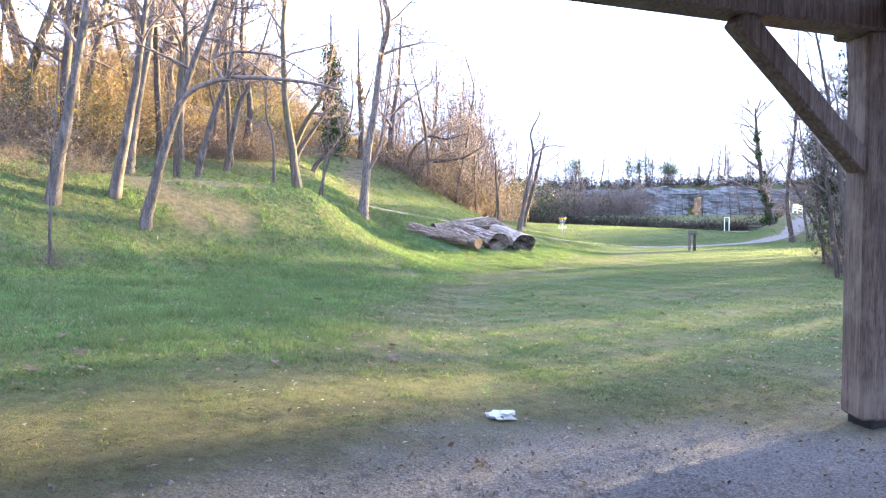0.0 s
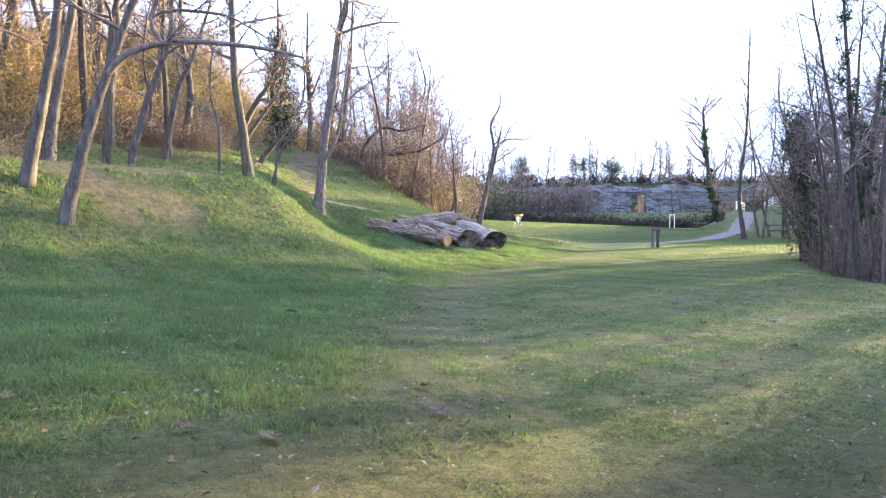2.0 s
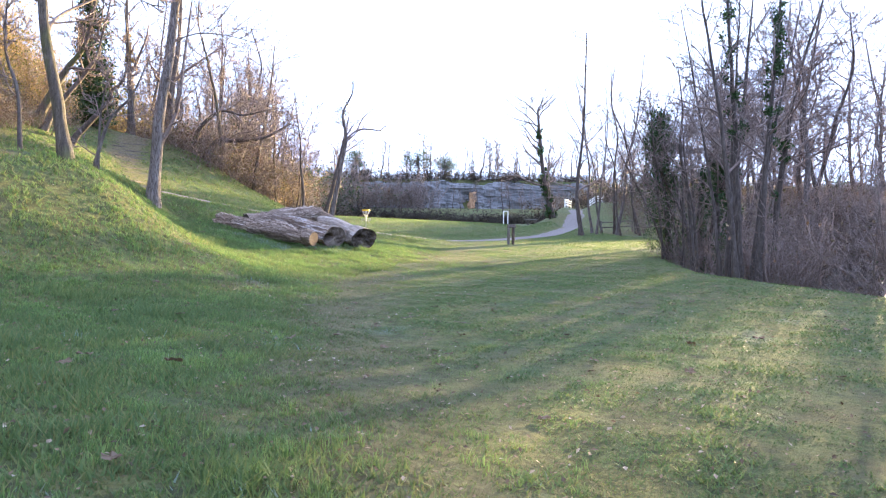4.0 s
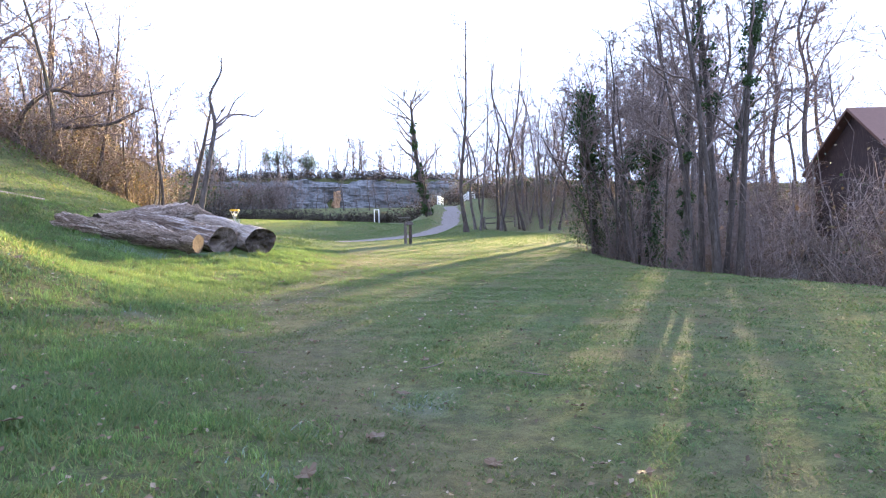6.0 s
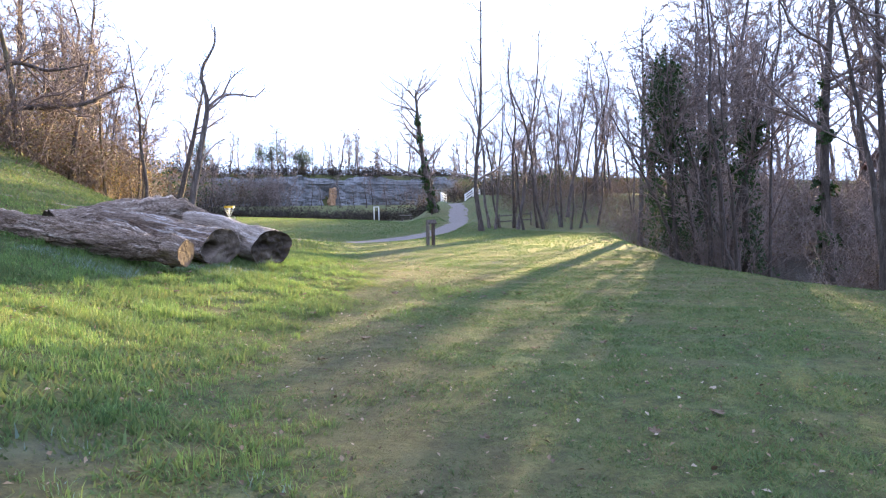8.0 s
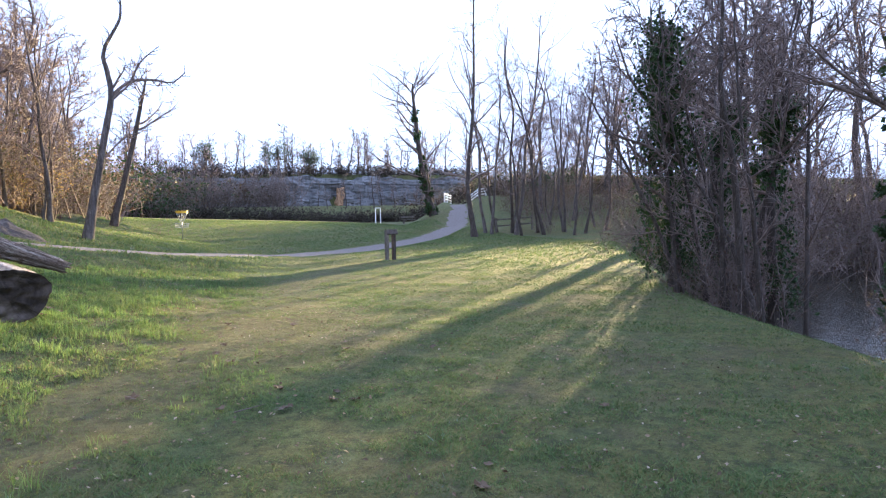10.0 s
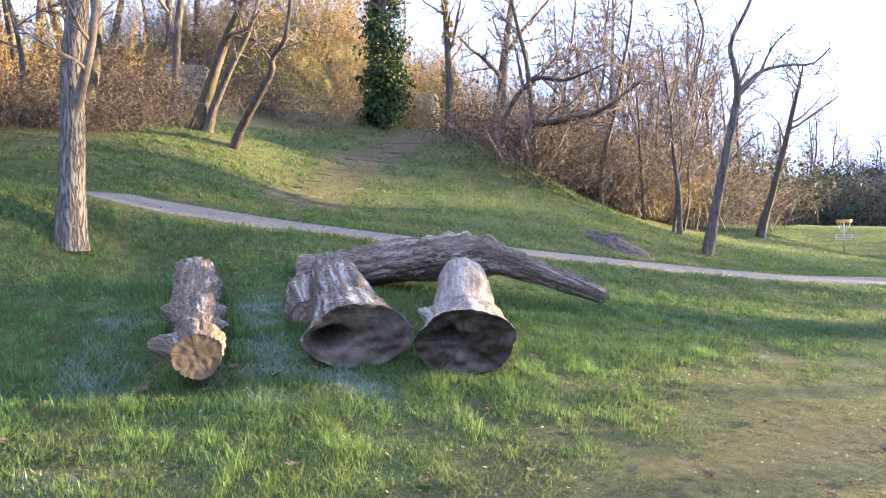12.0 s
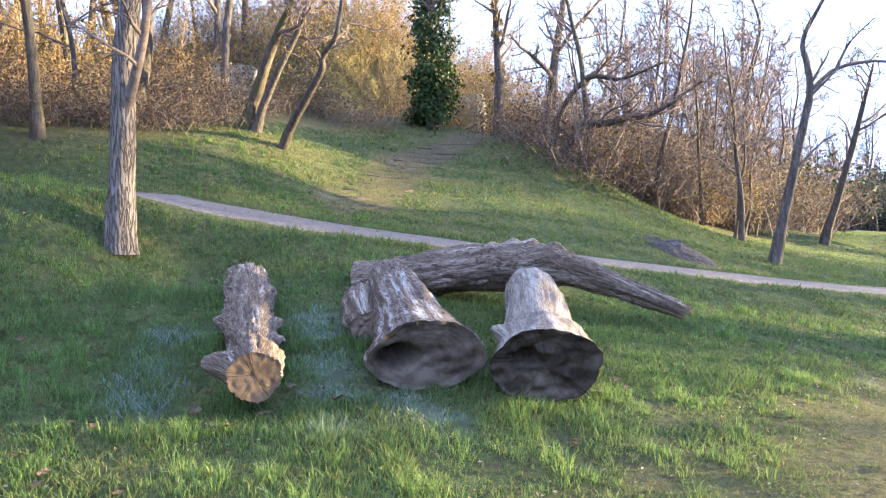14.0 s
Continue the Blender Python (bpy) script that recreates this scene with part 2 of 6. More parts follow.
HEDGE_LEAF = leafy("hedge_leaf", [(0.025, 0.02, 0.016), (0.05, 0.038, 0.03), (0.07, 0.06, 0.036)], 0.75, 0.15)[0]
DRY_LEAF = leafy("fallen_leaf", [(0.05, 0.032, 0.02), (0.13, 0.085, 0.05), (0.25, 0.175, 0.11), (0.5, 0.44, 0.36)], 0.6, 0.15)[0]
STONE = leafy("gravel_stone", [(0.15, 0.138, 0.132), (0.21, 0.195, 0.187), (0.32, 0.3, 0.29)], 0.9, 0.0)[0]
NEEDLE = leafy("pine_needle", [(0.03, 0.05, 0.026), (0.055, 0.08, 0.04), (0.09, 0.115, 0.06)], 0.6, 0.3)[0]
YELLOW = plain("yellow_paint", (0.75, 0.45, 0.03), 0.45)
STEEL = plain("galvanised_steel", (0.45, 0.46, 0.47), 0.4, 0.8)
WHITE = plain("white_paint", (0.8, 0.8, 0.78), 0.5, 0, 0.1)
DARK_METAL = plain("dark_metal", (0.03, 0.03, 0.032), 0.5, 0.3)
CONCRETE = plain("old_concrete", (0.42, 0.38, 0.31), 0.9, 0, 0.35, 3)
HOUSE_WOOD = wood_like("house_boards", (0.025, 0.016, 0.015), (0.055, 0.036, 0.033), (0.085, 0.06, 0.052), 5, (3, 3, 0.6), 0.8, 0.01)
TILE = plain("roof_tile", (0.16, 0.08, 0.055), 0.8, 0, 0.4, 6)
PAPER = plain("white_tissue", (0.62, 0.62, 0.64), 0.8, 0, 0.05)
k = Nodes("pond_water")
k.bump(k.noise(4.0, k.place(), 3), 0.6, 0.04)
WATER = k.done((0.015, 0.018, 0.014), 0.1)


# ---- mesh helpers ----
class Soup:
    """Gathers tubes and faces into one mesh."""

    def __init__(self):
        self.v, self.f3, self.f4, self.n = [], [], [], 0

    def add(self, verts, quads=None, tris=None):
        verts = np.asarray(verts, float).reshape(-1, 3)
        if quads is not None and len(quads):
            self.f4.append(np.asarray(quads) + self.n)
        if tris is not None and len(tris):
            self.f3.append(np.asarray(tris) + self.n)
        self.v.append(verts)
        self.n += len(verts)

    def tube(self, pts, radii, sides=6, cap=False):
        pts, radii = np.asarray(pts, float), np.asarray(radii, float)
        n = len(pts)
        tan = np.gradient(pts, axis=0)
        tan /= np.linalg.norm(tan, axis=1)[:, None] + 1e-9
        ref = np.array((0.31, 0.87, 0.12)) if abs(tan[0, 2]) > 0.7 else np.array((0.05, 0.1, 1.0))
        a = np.cross(tan, ref)
        a /= np.linalg.norm(a, axis=1)[:, None] + 1e-9
        b = np.cross(tan, a)
        w = np.arange(sides) * (2 * math.pi / sides)
        ring = pts[:, None] + radii[:, None, None] * (a[:, None] * np.cos(w)[None, :, None] + b[:, None] * np.sin(w)[None, :, None])
        i = np.arange(n - 1)[:, None] * sides + np.arange(sides)[None]
        j = np.arange(n - 1)[:, None] * sides + (np.arange(sides)[None] + 1) % sides
        quads = np.stack([i, j, j + sides, i + sides], -1).reshape(-1, 4)
        verts, tris = ring.reshape(-1, 3), None
        if cap:
            verts = np.vstack([verts, pts[:1], pts[-1:]])
            s = np.arange(sides)
            t = (s + 1) % sides
            lo, hi = n * sides, n * sides + 1
            tris = np.vstack([np.stack([t, s, s * 0 + lo], -1), np.stack([s + (n - 1) * sides, t + (n - 1) * sides, s * 0 + hi], -1)])
        self.add(verts, quads, tris)

    def spikes(self, a, b, r):
        """Straight tapered twigs from the points a to the points b."""
        a, b = np.asarray(a, float).reshape(-1, 3), np.asarray(b, float).reshape(-1, 3)
        n = len(a)
        d = b - a
        u = np.cross(d, (0.31, 0.52, 0.8))
        u /= np.linalg.norm(u, axis=1)[:, None] + 1e-9
        w = np.cross(d, u)
        w /= np.linalg.norm(w, axis=1)[:, None] + 1e-9
        r = np.broadcast_to(r, n)[:, None]
        v = np.stack([a + r * u, a + r * (-0.5 * u + 0.87 * w), a + r * (-0.5 * u - 0.87 * w), b], 1)
        i = np.arange(n)[:, None] * 4
        self.add(v.reshape(-1, 3), None, np.vstack([i + [0, 1, 3], i + [1, 2, 3], i + [2, 0, 3]]))

    def leaves(self, at, size, rng, normal=None, slim=0.7):
        """A folded leaf of four corners at every place."""
        n = len(at)
        nor = rng.normal(size=(n, 3)) if normal is None else normal + rng.normal(size=(n, 3)) * 0.55
        nor /= np.linalg.norm(nor, axis=1)[:, None] + 1e-9
        d = np.cross(nor, rng.normal(size=(n, 3)))
        d /= np.linalg.norm(d, axis=1)[:, None] + 1e-9
        e = np.cross(nor, d)
        s = (size * rng.uniform(0.6, 1.3, n))[:, None]
        v = np.stack([at, at + s * (0.5 * d + 0.5 * slim * e + 0.12 * nor), at + s * d, at + s * (0.5 * d - 0.5 * slim * e + 0.12 * nor)], 1)
        i = np.arange(n)[:, None] * 4
        self.add(v.reshape(-1, 3), None, np.vstack([i + [0, 1, 2], i + [0, 2, 3]]))

    def mesh(self, name, material, smooth=True):
        me = bpy.data.meshes.new(name)
        v = np.vstack(self.v)
        q = np.vstack(self.f4) if self.f4 else np.zeros((0, 4), int)
        t = np.vstack(self.f3) if self.f3 else np.zeros((0, 3), int)
        me.vertices.add(len(v))
        me.vertices.foreach_set("co", v.astype(np.float32).ravel())
        me.loops.add(q.size + t.size)
        me.loops.foreach_set("vertex_index", np.concatenate([q.ravel(), t.ravel()]).astype(np.int32))
        me.polygons.add(len(q) + len(t))
        me.polygons.foreach_set("loop_start", np.concatenate([np.arange(len(q)) * 4, q.size + np.arange(len(t)) * 3]).astype(np.int32))
        me.polygons.foreach_set("use_smooth", np.full(len(q) + len(t), smooth))
        me.materials.append(material)
        me.update(calc_edges=True)
        return me


def soup_part(name, soup, material, parent=None, label="", smooth=True):
    ob = new(name, soup.mesh(name, material, smooth))
    ob.parent = parent
    return tagged(ob, label)


def part(name, bm, material, parent=None, label=""):
    """Links a bmesh as one mesh under a thing or a part."""
    me = bpy.data.meshes.new(name)
    bmesh.ops.recalc_face_normals(bm, faces=bm.faces)
    bm.to_mesh(me)
    bm.free()
    me.materials.append(material)
    ob = new(name, me)
    ob.parent = parent
    return tagged(ob, label)


def box(size, at=(0, 0, 0), turn=(0, 0, 0), bevel=0.01, bm=None):
    """A bevelled block, centred at a place."""
    bm = bm or bmesh.new()
    m = pose(*at, *turn) @ Matrix.Diagonal((*size, 1))
    got = bmesh.ops.create_cube(bm, size=1, matrix=m)
    if bevel:
        edges = {e for v in got["verts"] for e in v.link_edges}
        bmesh.ops.bevel(bm, geom=list(edges), offset=bevel, segments=1, affect="EDGES")
    return bm


def beam(a, b, wide, high, bevel=0.012, bm=None):
    """A squared timber from a to b."""
    a, b = Vector(a), Vector(b)
    bm = bm or bmesh.new()
    m = Matrix.Translation((a + b) / 2) @ (b - a).to_track_quat("Y", "Z").to_matrix().to_4x4() @ Matrix.Diagonal((wide, (b - a).length, high, 1))
    got = bmesh.ops.create_cube(bm, size=1, matrix=m)
    if bevel:
        bmesh.ops.bevel(bm, geom=list({e for v in got["verts"] for e in v.link_edges}), offset=bevel, segments=1, affect="EDGES")
    return bm


def pole(points, radii, sides=8):
    s = Soup()
    s.tube(points, np.broadcast_to(radii, len(points)), sides, True)
    return s


def empty(name, at, label, category, group="", kind=""):
    ob = new(name)
    ob.location = at
    return tagged(ob, label, category, group, kind)



# ---- lie of the land ----
def knots(v, pairs):
    a = np.array(pairs, float)
    return np.interp(v, a[:, 0], a[:, 1])


def ease(a, b, v):
    s = np.clip((np.asarray(v, float) - a) / (b - a), 0, 1)
    return s * s * (3 - 2 * s)


def ridge(x, y, ax, ay, bx, by, wide):
    """A bell across the line from a to b, fading past its ends."""
    lx, ly = bx - ax, by - ay
    s = np.clip(((x - ax) * lx + (y - ay) * ly) / (lx * lx + ly * ly), 0, 1)
    d = np.hypot(x - ax - s * lx, y - ay - s * ly)
    return np.exp(-(d / wide) ** 2), s


LANE_LINE = [(-30, 19, 3.7), (-16, 22, 2.5), (-9, 24.9, 2.35), (-5.9, 26.5, 2.6), (-4.2, 28, 2.2), (-1.8, 30.1, 1.72), (0.4, 32.2, 1.31), (2.0, 33.8, 1.03), (4.4, 36.3, 0.68), (8.4, 41.6, 0.17),
             (12.9, 46.2, -0.07), (18, 53, -0.19), (23.2, 60, -0.2), (29.5, 67.6, 0.25), (37, 81, 2.2), (46, 98, 2.4)]


def lane_bench(x, y, z, half=1.8):
    """Levels the land across the lane."""
    best, level = np.full(np.shape(x), 1e9), np.zeros(np.shape(x))
    for (ax, ay, az), (bx, by, bz) in zip(LANE_LINE[:-1], LANE_LINE[1:]):
        lx, ly = bx - ax, by - ay
        s = np.clip(((x - ax) * lx + (y - ay) * ly) / (lx * lx + ly * ly), 0, 1)
        d = np.hypot(x - ax - s * lx, y - ay - s * ly)
        level = np.where(d < best, az + s * (bz - az), level)
        best = np.minimum(best, d)
    return z + 0.7 * (level - z) * np.exp(-(best / half) ** 4)


def ground_z(x, y):
    """The lie of the land: lawn, wooded slope to the west, bank and pond to the east, quarry face far north."""
    x, y = np.asarray(x, float), np.asarray(y, float)
    toe = knots(y, [(-30, -1), (4, -0.4), (10, -1.0), (15, -1.2), (20, -0.3), (25, 2.4), (30, 4.4), (40, 8.0), (50, 7.0), (60, 4.5), (80, 2.5), (140, 0)])
    u = toe - x
    up = np.maximum(u + 1.0, 0)
    hill = np.where(up < 12, 0.13 * up + 0.0105 * up * up, 0.13 * 12 + 0.0105 * 144 + 0.36 * (up - 12))
    hill = np.where(up > 22, 0.13 * 12 + 0.0105 * 144 + 3.6 + 0.05 * (up - 22), hill)
    lower = 1 - 0.55 * ease(20, 12, y) * ease(-1, 4, u) * ease(14, 5, u)
    z = 0.06 + hill * lower
    m, s = ridge(x, y, -9.8, 12.6, -4.9, 18.0, 2.1)
    z = z + m * (1.4 + 0.15 * s)
    z = z + 0.1 * np.exp(-((x + 1.0) / 2.5) ** 2 - ((y - 5) / 4) ** 2)
    z = z + 0.2 * np.exp(-((x - 1.8) / 3) ** 2 - ((y - 26.5) / 4) ** 2)
    # scarp below the plateau
    z = z + 4.5 * ease(21.5, 24.0, up) * ease(38.5, 43, y)
    # field and quarry face
    z = z + 0.45 * ease(45, 100, y) * ease(-4, 6, x)
    z = z + 3.2 * ease(120, 151, y) + 7.0 * ease(156, 158.5, y + 0.03 * (x - 40))
    # the field climbs away from the lane, most of all towards the west
    s = 0.63 * (y - 41.6) - 0.776 * (x - 8.4)
    z = z + knots(x, [(-8, 0), (0, 1.2), (4, 1.5), (6, 1.3), (15, 0.95), (25, 0.55), (35, 0.05), (40, 0)]) * ease(50, 76, y) * ease(2, 10, s) * ease(150, 126, y)
    # bank down to the pond, far bank beyond
    edge = knots(y, [(-40, 10.6), (14, 9.9), (18, 9.7), (20.5, 10.2), (24.6, 12.1), (27, 13.7), (29.5, 15.8), (34, 18.8), (42, 25.0), (52, 39), (70, 82)])
    e = x - edge
    z = z - 1.45 * ease(-0.6, 3.8, e) + 1.6 * ease(20.5, 25, e)
    # rise to the east where the lane climbs
    v = (x - 2.7) * 0.9 - (y - 16) * 0.436
    far = np.hypot(x - 2.7, y - 16)
    z = z + 3.3 * ease(44, 80, far) * ease(-4, 2.5, v) * ease(140, 108, y)
    m, s = ridge(x, y, -10.5, 22.1, -5.0, 24.7, 1.3)
    z = z + 0.68 * m - 0.5 * np.exp(-((x + 3.9) / 1.0) ** 2 - ((y - 25.2) / 1.2) ** 2)
    z = z - 0.1 * np.exp(-((x - 3.0) / 1.4) ** 2 - ((y - 4.5) / 1.2) ** 2)
    # hollow below the earth steps, shoulder beside them, and the terrace that they climb to
    for cx, cy, wide, up in ((-5.8, 31.8, 2.6, -0.5), (-8.8, 31.8, 2.6, 0.5), (-8.3, 43.0, 4.0, 0.75), (-4.7, 40.0, 2.6, 0.7), (2.2, 39.3, 3.2, -0.3), (6.0, 52.0, 5.0, 0.2), (2.3, 51.5, 2.2, 0.35), (0.5, 56.0, 4.0, 0.7)):
        z = z + up * np.exp(-((x - cx) / wide) ** 2 - ((y - cy) / wide) ** 2)
    return lane_bench(x, y, z)


# ---- ground ----
def wobble(x, y, f, seed=0.0):
    """A smooth uneven field between -1 and 1."""
    return (np.sin(f * x + 1.3 * seed + 1.7 * np.sin(0.6 * f * y + seed)) + np.sin(1.27 * f * y - seed + 1.4 * np.sin(0.8 * f * x + 2 * seed))
            + 0.6 * np.sin(2.3 * f * (x + y) + seed + np.sin(1.9 * f * (x - y)))) / 2.6


SHELTER = (3.07, 5.16)          # foot of the shelter's corner post
ALONG = (-0.912, -0.410)        # along its front beam
INTO = (0.410, -0.912)          # into the shelter


BACKED = [(-9, 0), (1.5, 0.1), (3, 0.35), (4.2, 0.9), (5, 1.3), (12, 1.6)]   # how far the grass creeps in under the shelter


def toe_x(y):
    return knots(y, [(-30, -1), (4, -0.4), (10, -1.0), (15, -1.2), (20, -0.3), (25, 2.4), (30, 4.4), (40, 8.0), (50, 7.0), (80, 2.5)])


def lane_dist(x, y):
    best = np.full(np.shape(x), 1e9)
    for (ax, ay, _), (bx, by, _) in zip(LANE_LINE[2:-3], LANE_LINE[3:-2]):
        lx, ly = bx - ax, by - ay
        s = np.clip(((x - ax) * lx + (y - ay) * ly) / (lx * lx + ly * ly), 0, 1)
        best = np.minimum(best, np.hypot(x - ax - s * lx, y - ay - s * ly))
    return best


def patches(x, y):
    """How worn, gravelled and frosted the ground is at a place, 0 to 1."""
    w = wobble(x, y, 1.1, 2) * 0.5 + wobble(x, y, 3.7, 5) * 0.35 + wobble(x, y, 9.0, 1) * 0.25
    inside = (x - SHELTER[0]) * INTO[0] + (y - SHELTER[1]) * INTO[1]
    along = (x - SHELTER[0]) * ALONG[0] + (y - SHELTER[1]) * ALONG[1]
    gravel = ease(-0.75, 0.35, inside - knots(along, BACKED) + 0.55 * w) * ease(-7, -4, along + 1.5 * w) * ease(15, 12, along + w)
    line = knots(y, [(-5, 0.2), (5, -0.6), (10, -0.7), (15, -0.1), (20, 1.4), (25, 4.2), (30, 6.0), (40, 11)])
    worn = 0.55 * ease(1.3, 0.1, np.abs(x - line) + 0.7 * w) * ease(45, 30, y)
    worn = np.maximum(worn, 0.6 * ease(-2.5, 0.2, inside + 1.2 * w))
    m, s = ridge(x, y, -7.4, 14.7, -5.4, 15.3, 0.6)
    worn = np.maximum(worn, 0.9 * ease(0.35, 0.95, m + 0.6 * w))
    m, s = ridge(x, y, -8.3, 15.3, -6.0, 14.4, 0.5)
    worn = np.maximum(worn, ease(0.4, 0.9, m + 0.5 * w))
    worn = np.maximum(worn, 0.6 * ease(0.2, 0.9, np.exp(-((x - 4.6) / 1.9) ** 2 - ((y - 25.5) / 3.5) ** 2) + 0.45 * w))
    m, s = ridge(x, y, -9.5, 13.3, -5.6, 17.2, 0.45)
    worn = np.maximum(worn, 0.75 * ease(0.35, 0.8, m + 0.5 * w))
    m, s = ridge(x, y, -5.4, 31.0, -6.9, 35.2, 0.9)
    worn = np.maximum(worn, 0.5 * ease(0.35, 0.9, m + 0.6 * w))
    m, s = ridge(x, y, -6.9, 35.2, -7.3, 44, 0.75)
    worn = np.maximum(worn, ease(0.3, 0.8, m + 0.3 * w))
    woods = ease(11.5, 14.5, knots(y, [(-30, -1), (4, -0.4), (15, -1.2), (20, -0.3), (25, 2.4), (30, 4.4), (40, 8.0), (50, 7.0), (80, 2.5)]) - x + w) * ease(8, 14, y)
    worn = np.maximum(worn, 0.6 * woods * (1 - ease(29, 33, y) * ease(41, 37, y) * ease(-10.5, -8.5, x)))
    f1 = sum(np.exp(-((x - cx) / q) ** 2 - ((y - cy) / q) ** 2) for cx, cy, q in ((-1.2, 23.2, 0.42), (-0.75, 22.8, 0.3), (-1.8, 23.8, 0.35)))
    f2 = sum(np.exp(-((x - cx) / q) ** 2 - ((y - cy) / q) ** 2) for cx, cy, q in ((-1.25, 25.2, 0.3), (-0.75, 24.75, 0.3), (-0.3, 24.3, 0.33), (0.2, 23.85, 0.28), (0.65, 23.45, 0.25), (1.15, 24.1, 0.33), (0.72, 24.1, 0.25)))
    frost = 0.5 * ease(0.3, 1.2, f1 + f2 + 0.8 * w)
    thatch = 0.5 * ease(0.1, 0.75, 0.6 * wobble(x, y, 0.9, 9) + 0.5 * wobble(x, y, 4.3, 6) + 0.45 * wobble(x, y, 11.0, 3)) * ease(2.5, 0.5, toe_x(y) - x)
    worn = np.maximum(worn, thatch)
    return np.clip(worn, 0, 1), gravel, frost


def set_patches(me, x, y, each=0, seed=0):
    """Stores the patches on a mesh; each: corners of one blade, which is then either frosted or not."""
    worn, gravel, frost = patches(x, y)
    if each:
        frost = 0.6 * (np.repeat(np.random.default_rng(seed).uniform(size=len(x) // each), each) < frost)
    else:
        frost = 0.4 * frost
    for name, val in zip(("worn", "gravel", "frost"), (worn, gravel, frost)):
        me.attributes.new(name, "FLOAT", "POINT").data.foreach_set("value", np.asarray(val, np.float32))


def spread(lo, hi, step, far):
    """Even steps from lo to hi, then ever wider ones out to far."""
    out, s, p = [], step, 0.0
    while p < far:
        s *= 1.16
        p += s
        out.append(p)
    out = np.array(out)
    return np.concatenate([lo - out[::-1], np.arange(lo, hi, step), hi + out])


def build_ground():
    xs, ys = spread(-16, 30, 0.22, 2500), spread(-3, 60, 0.24, 2500)
    xs = np.sort(np.concatenate([xs, np.arange(35.3, 80, 3.1)]))
    ys = np.sort(np.concatenate([ys, np.arange(64.13, 150, 3.0), np.arange(150.37, 162, 0.8)]))
    X, Y = np.meshgrid(xs, ys)
    Z = ground_z(X, Y)
    near = ease(90, 40, np.hypot(X, Y - 20))
    Z = Z + near * (0.012 * wobble(X, Y, 2.2, 3) + 0.009 * wobble(X, Y, 6.5, 7)) * ease(0.0, 1.0, Z + 0.6)
    ny, nx = X.shape
    i = (np.arange(ny - 1)[:, None] * nx + np.arange(nx - 1)[None]).ravel()
    s = Soup()
    s.add(np.stack([X, Y, Z], -1).reshape(-1, 3), np.stack([i, i + 1, i + nx + 1, i + nx], -1))
    me = s.mesh("ground", TURF)
    set_patches(me, X.ravel(), Y.ravel())
    return tagged(new("ground", me), "grassy lawn and wooded slope with worn patches", "ground", kind="structure")


build_ground()


def strip(name, line, half, material, label, lift=0.03, kind="structure", step=0.5):
    """A band that follows the land along a line."""
    line = np.array(line, float)
    d = np.concatenate([[0], np.cumsum(np.hypot(*np.diff(line, axis=0).T))])
    t = np.arange(0, d[-1], step)
    c = np.stack([np.interp(t, d, line[:, 0]), np.interp(t, d, line[:, 1])], -1)
    for _ in range(6):
        c[1:-1] = (c[:-2] + 2 * c[1:-1] + c[2:]) / 4
    g = np.gradient(c, axis=0)
    g /= np.linalg.norm(g, axis=1)[:, None]
    side = np.stack([g[:, 1], -g[:, 0]], -1)
    w = np.linspace(-1, 1, 9)
    edge = half * (1 + 0.09 * wobble(c[:, 0], c[:, 1], 1.9, 4) + 0.05 * wobble(c[:, 0], c[:, 1], 7, 4))
    P = c[:, None] + side[:, None] * w[None, :, None] * edge[:, None, None]
    Z = ground_z(P[..., 0], P[..., 1]) + lift - 0.07 * np.abs(w)[None] ** 6
    n, m = Z.shape
    i = (np.arange(n - 1)[:, None] * m + np.arange(m - 1)[None]).ravel()
    s = Soup()
    s.add(np.concatenate([P, Z[..., None]], -1).reshape(-1, 3), np.stack([i, i + 1, i + m + 1, i + m], -1))
    return tagged(new(name, s.mesh(name, material)), label, name, kind=kind)


strip("lane", [q[:2] for q in LANE_LINE], 1.2, LANE, "pale grey compacted gravel lane crossing the grass", 0.03)


def lushness(x, y):
    """1 where the grass of the bank and round the logs grows long, 0 on the mown lawn."""
    edge = knots(y, [(-30, -1), (4, -0.4), (10, -1.0), (15, -1.0), (19, 0.0), (22, 2.6), (26, 3.6), (30, 5), (42, 8)])
    return ease(-1.5, 1.2, edge - x + 0.5 * wobble(x, y, 1.7, 4)) * ease(3.5, 7, y)


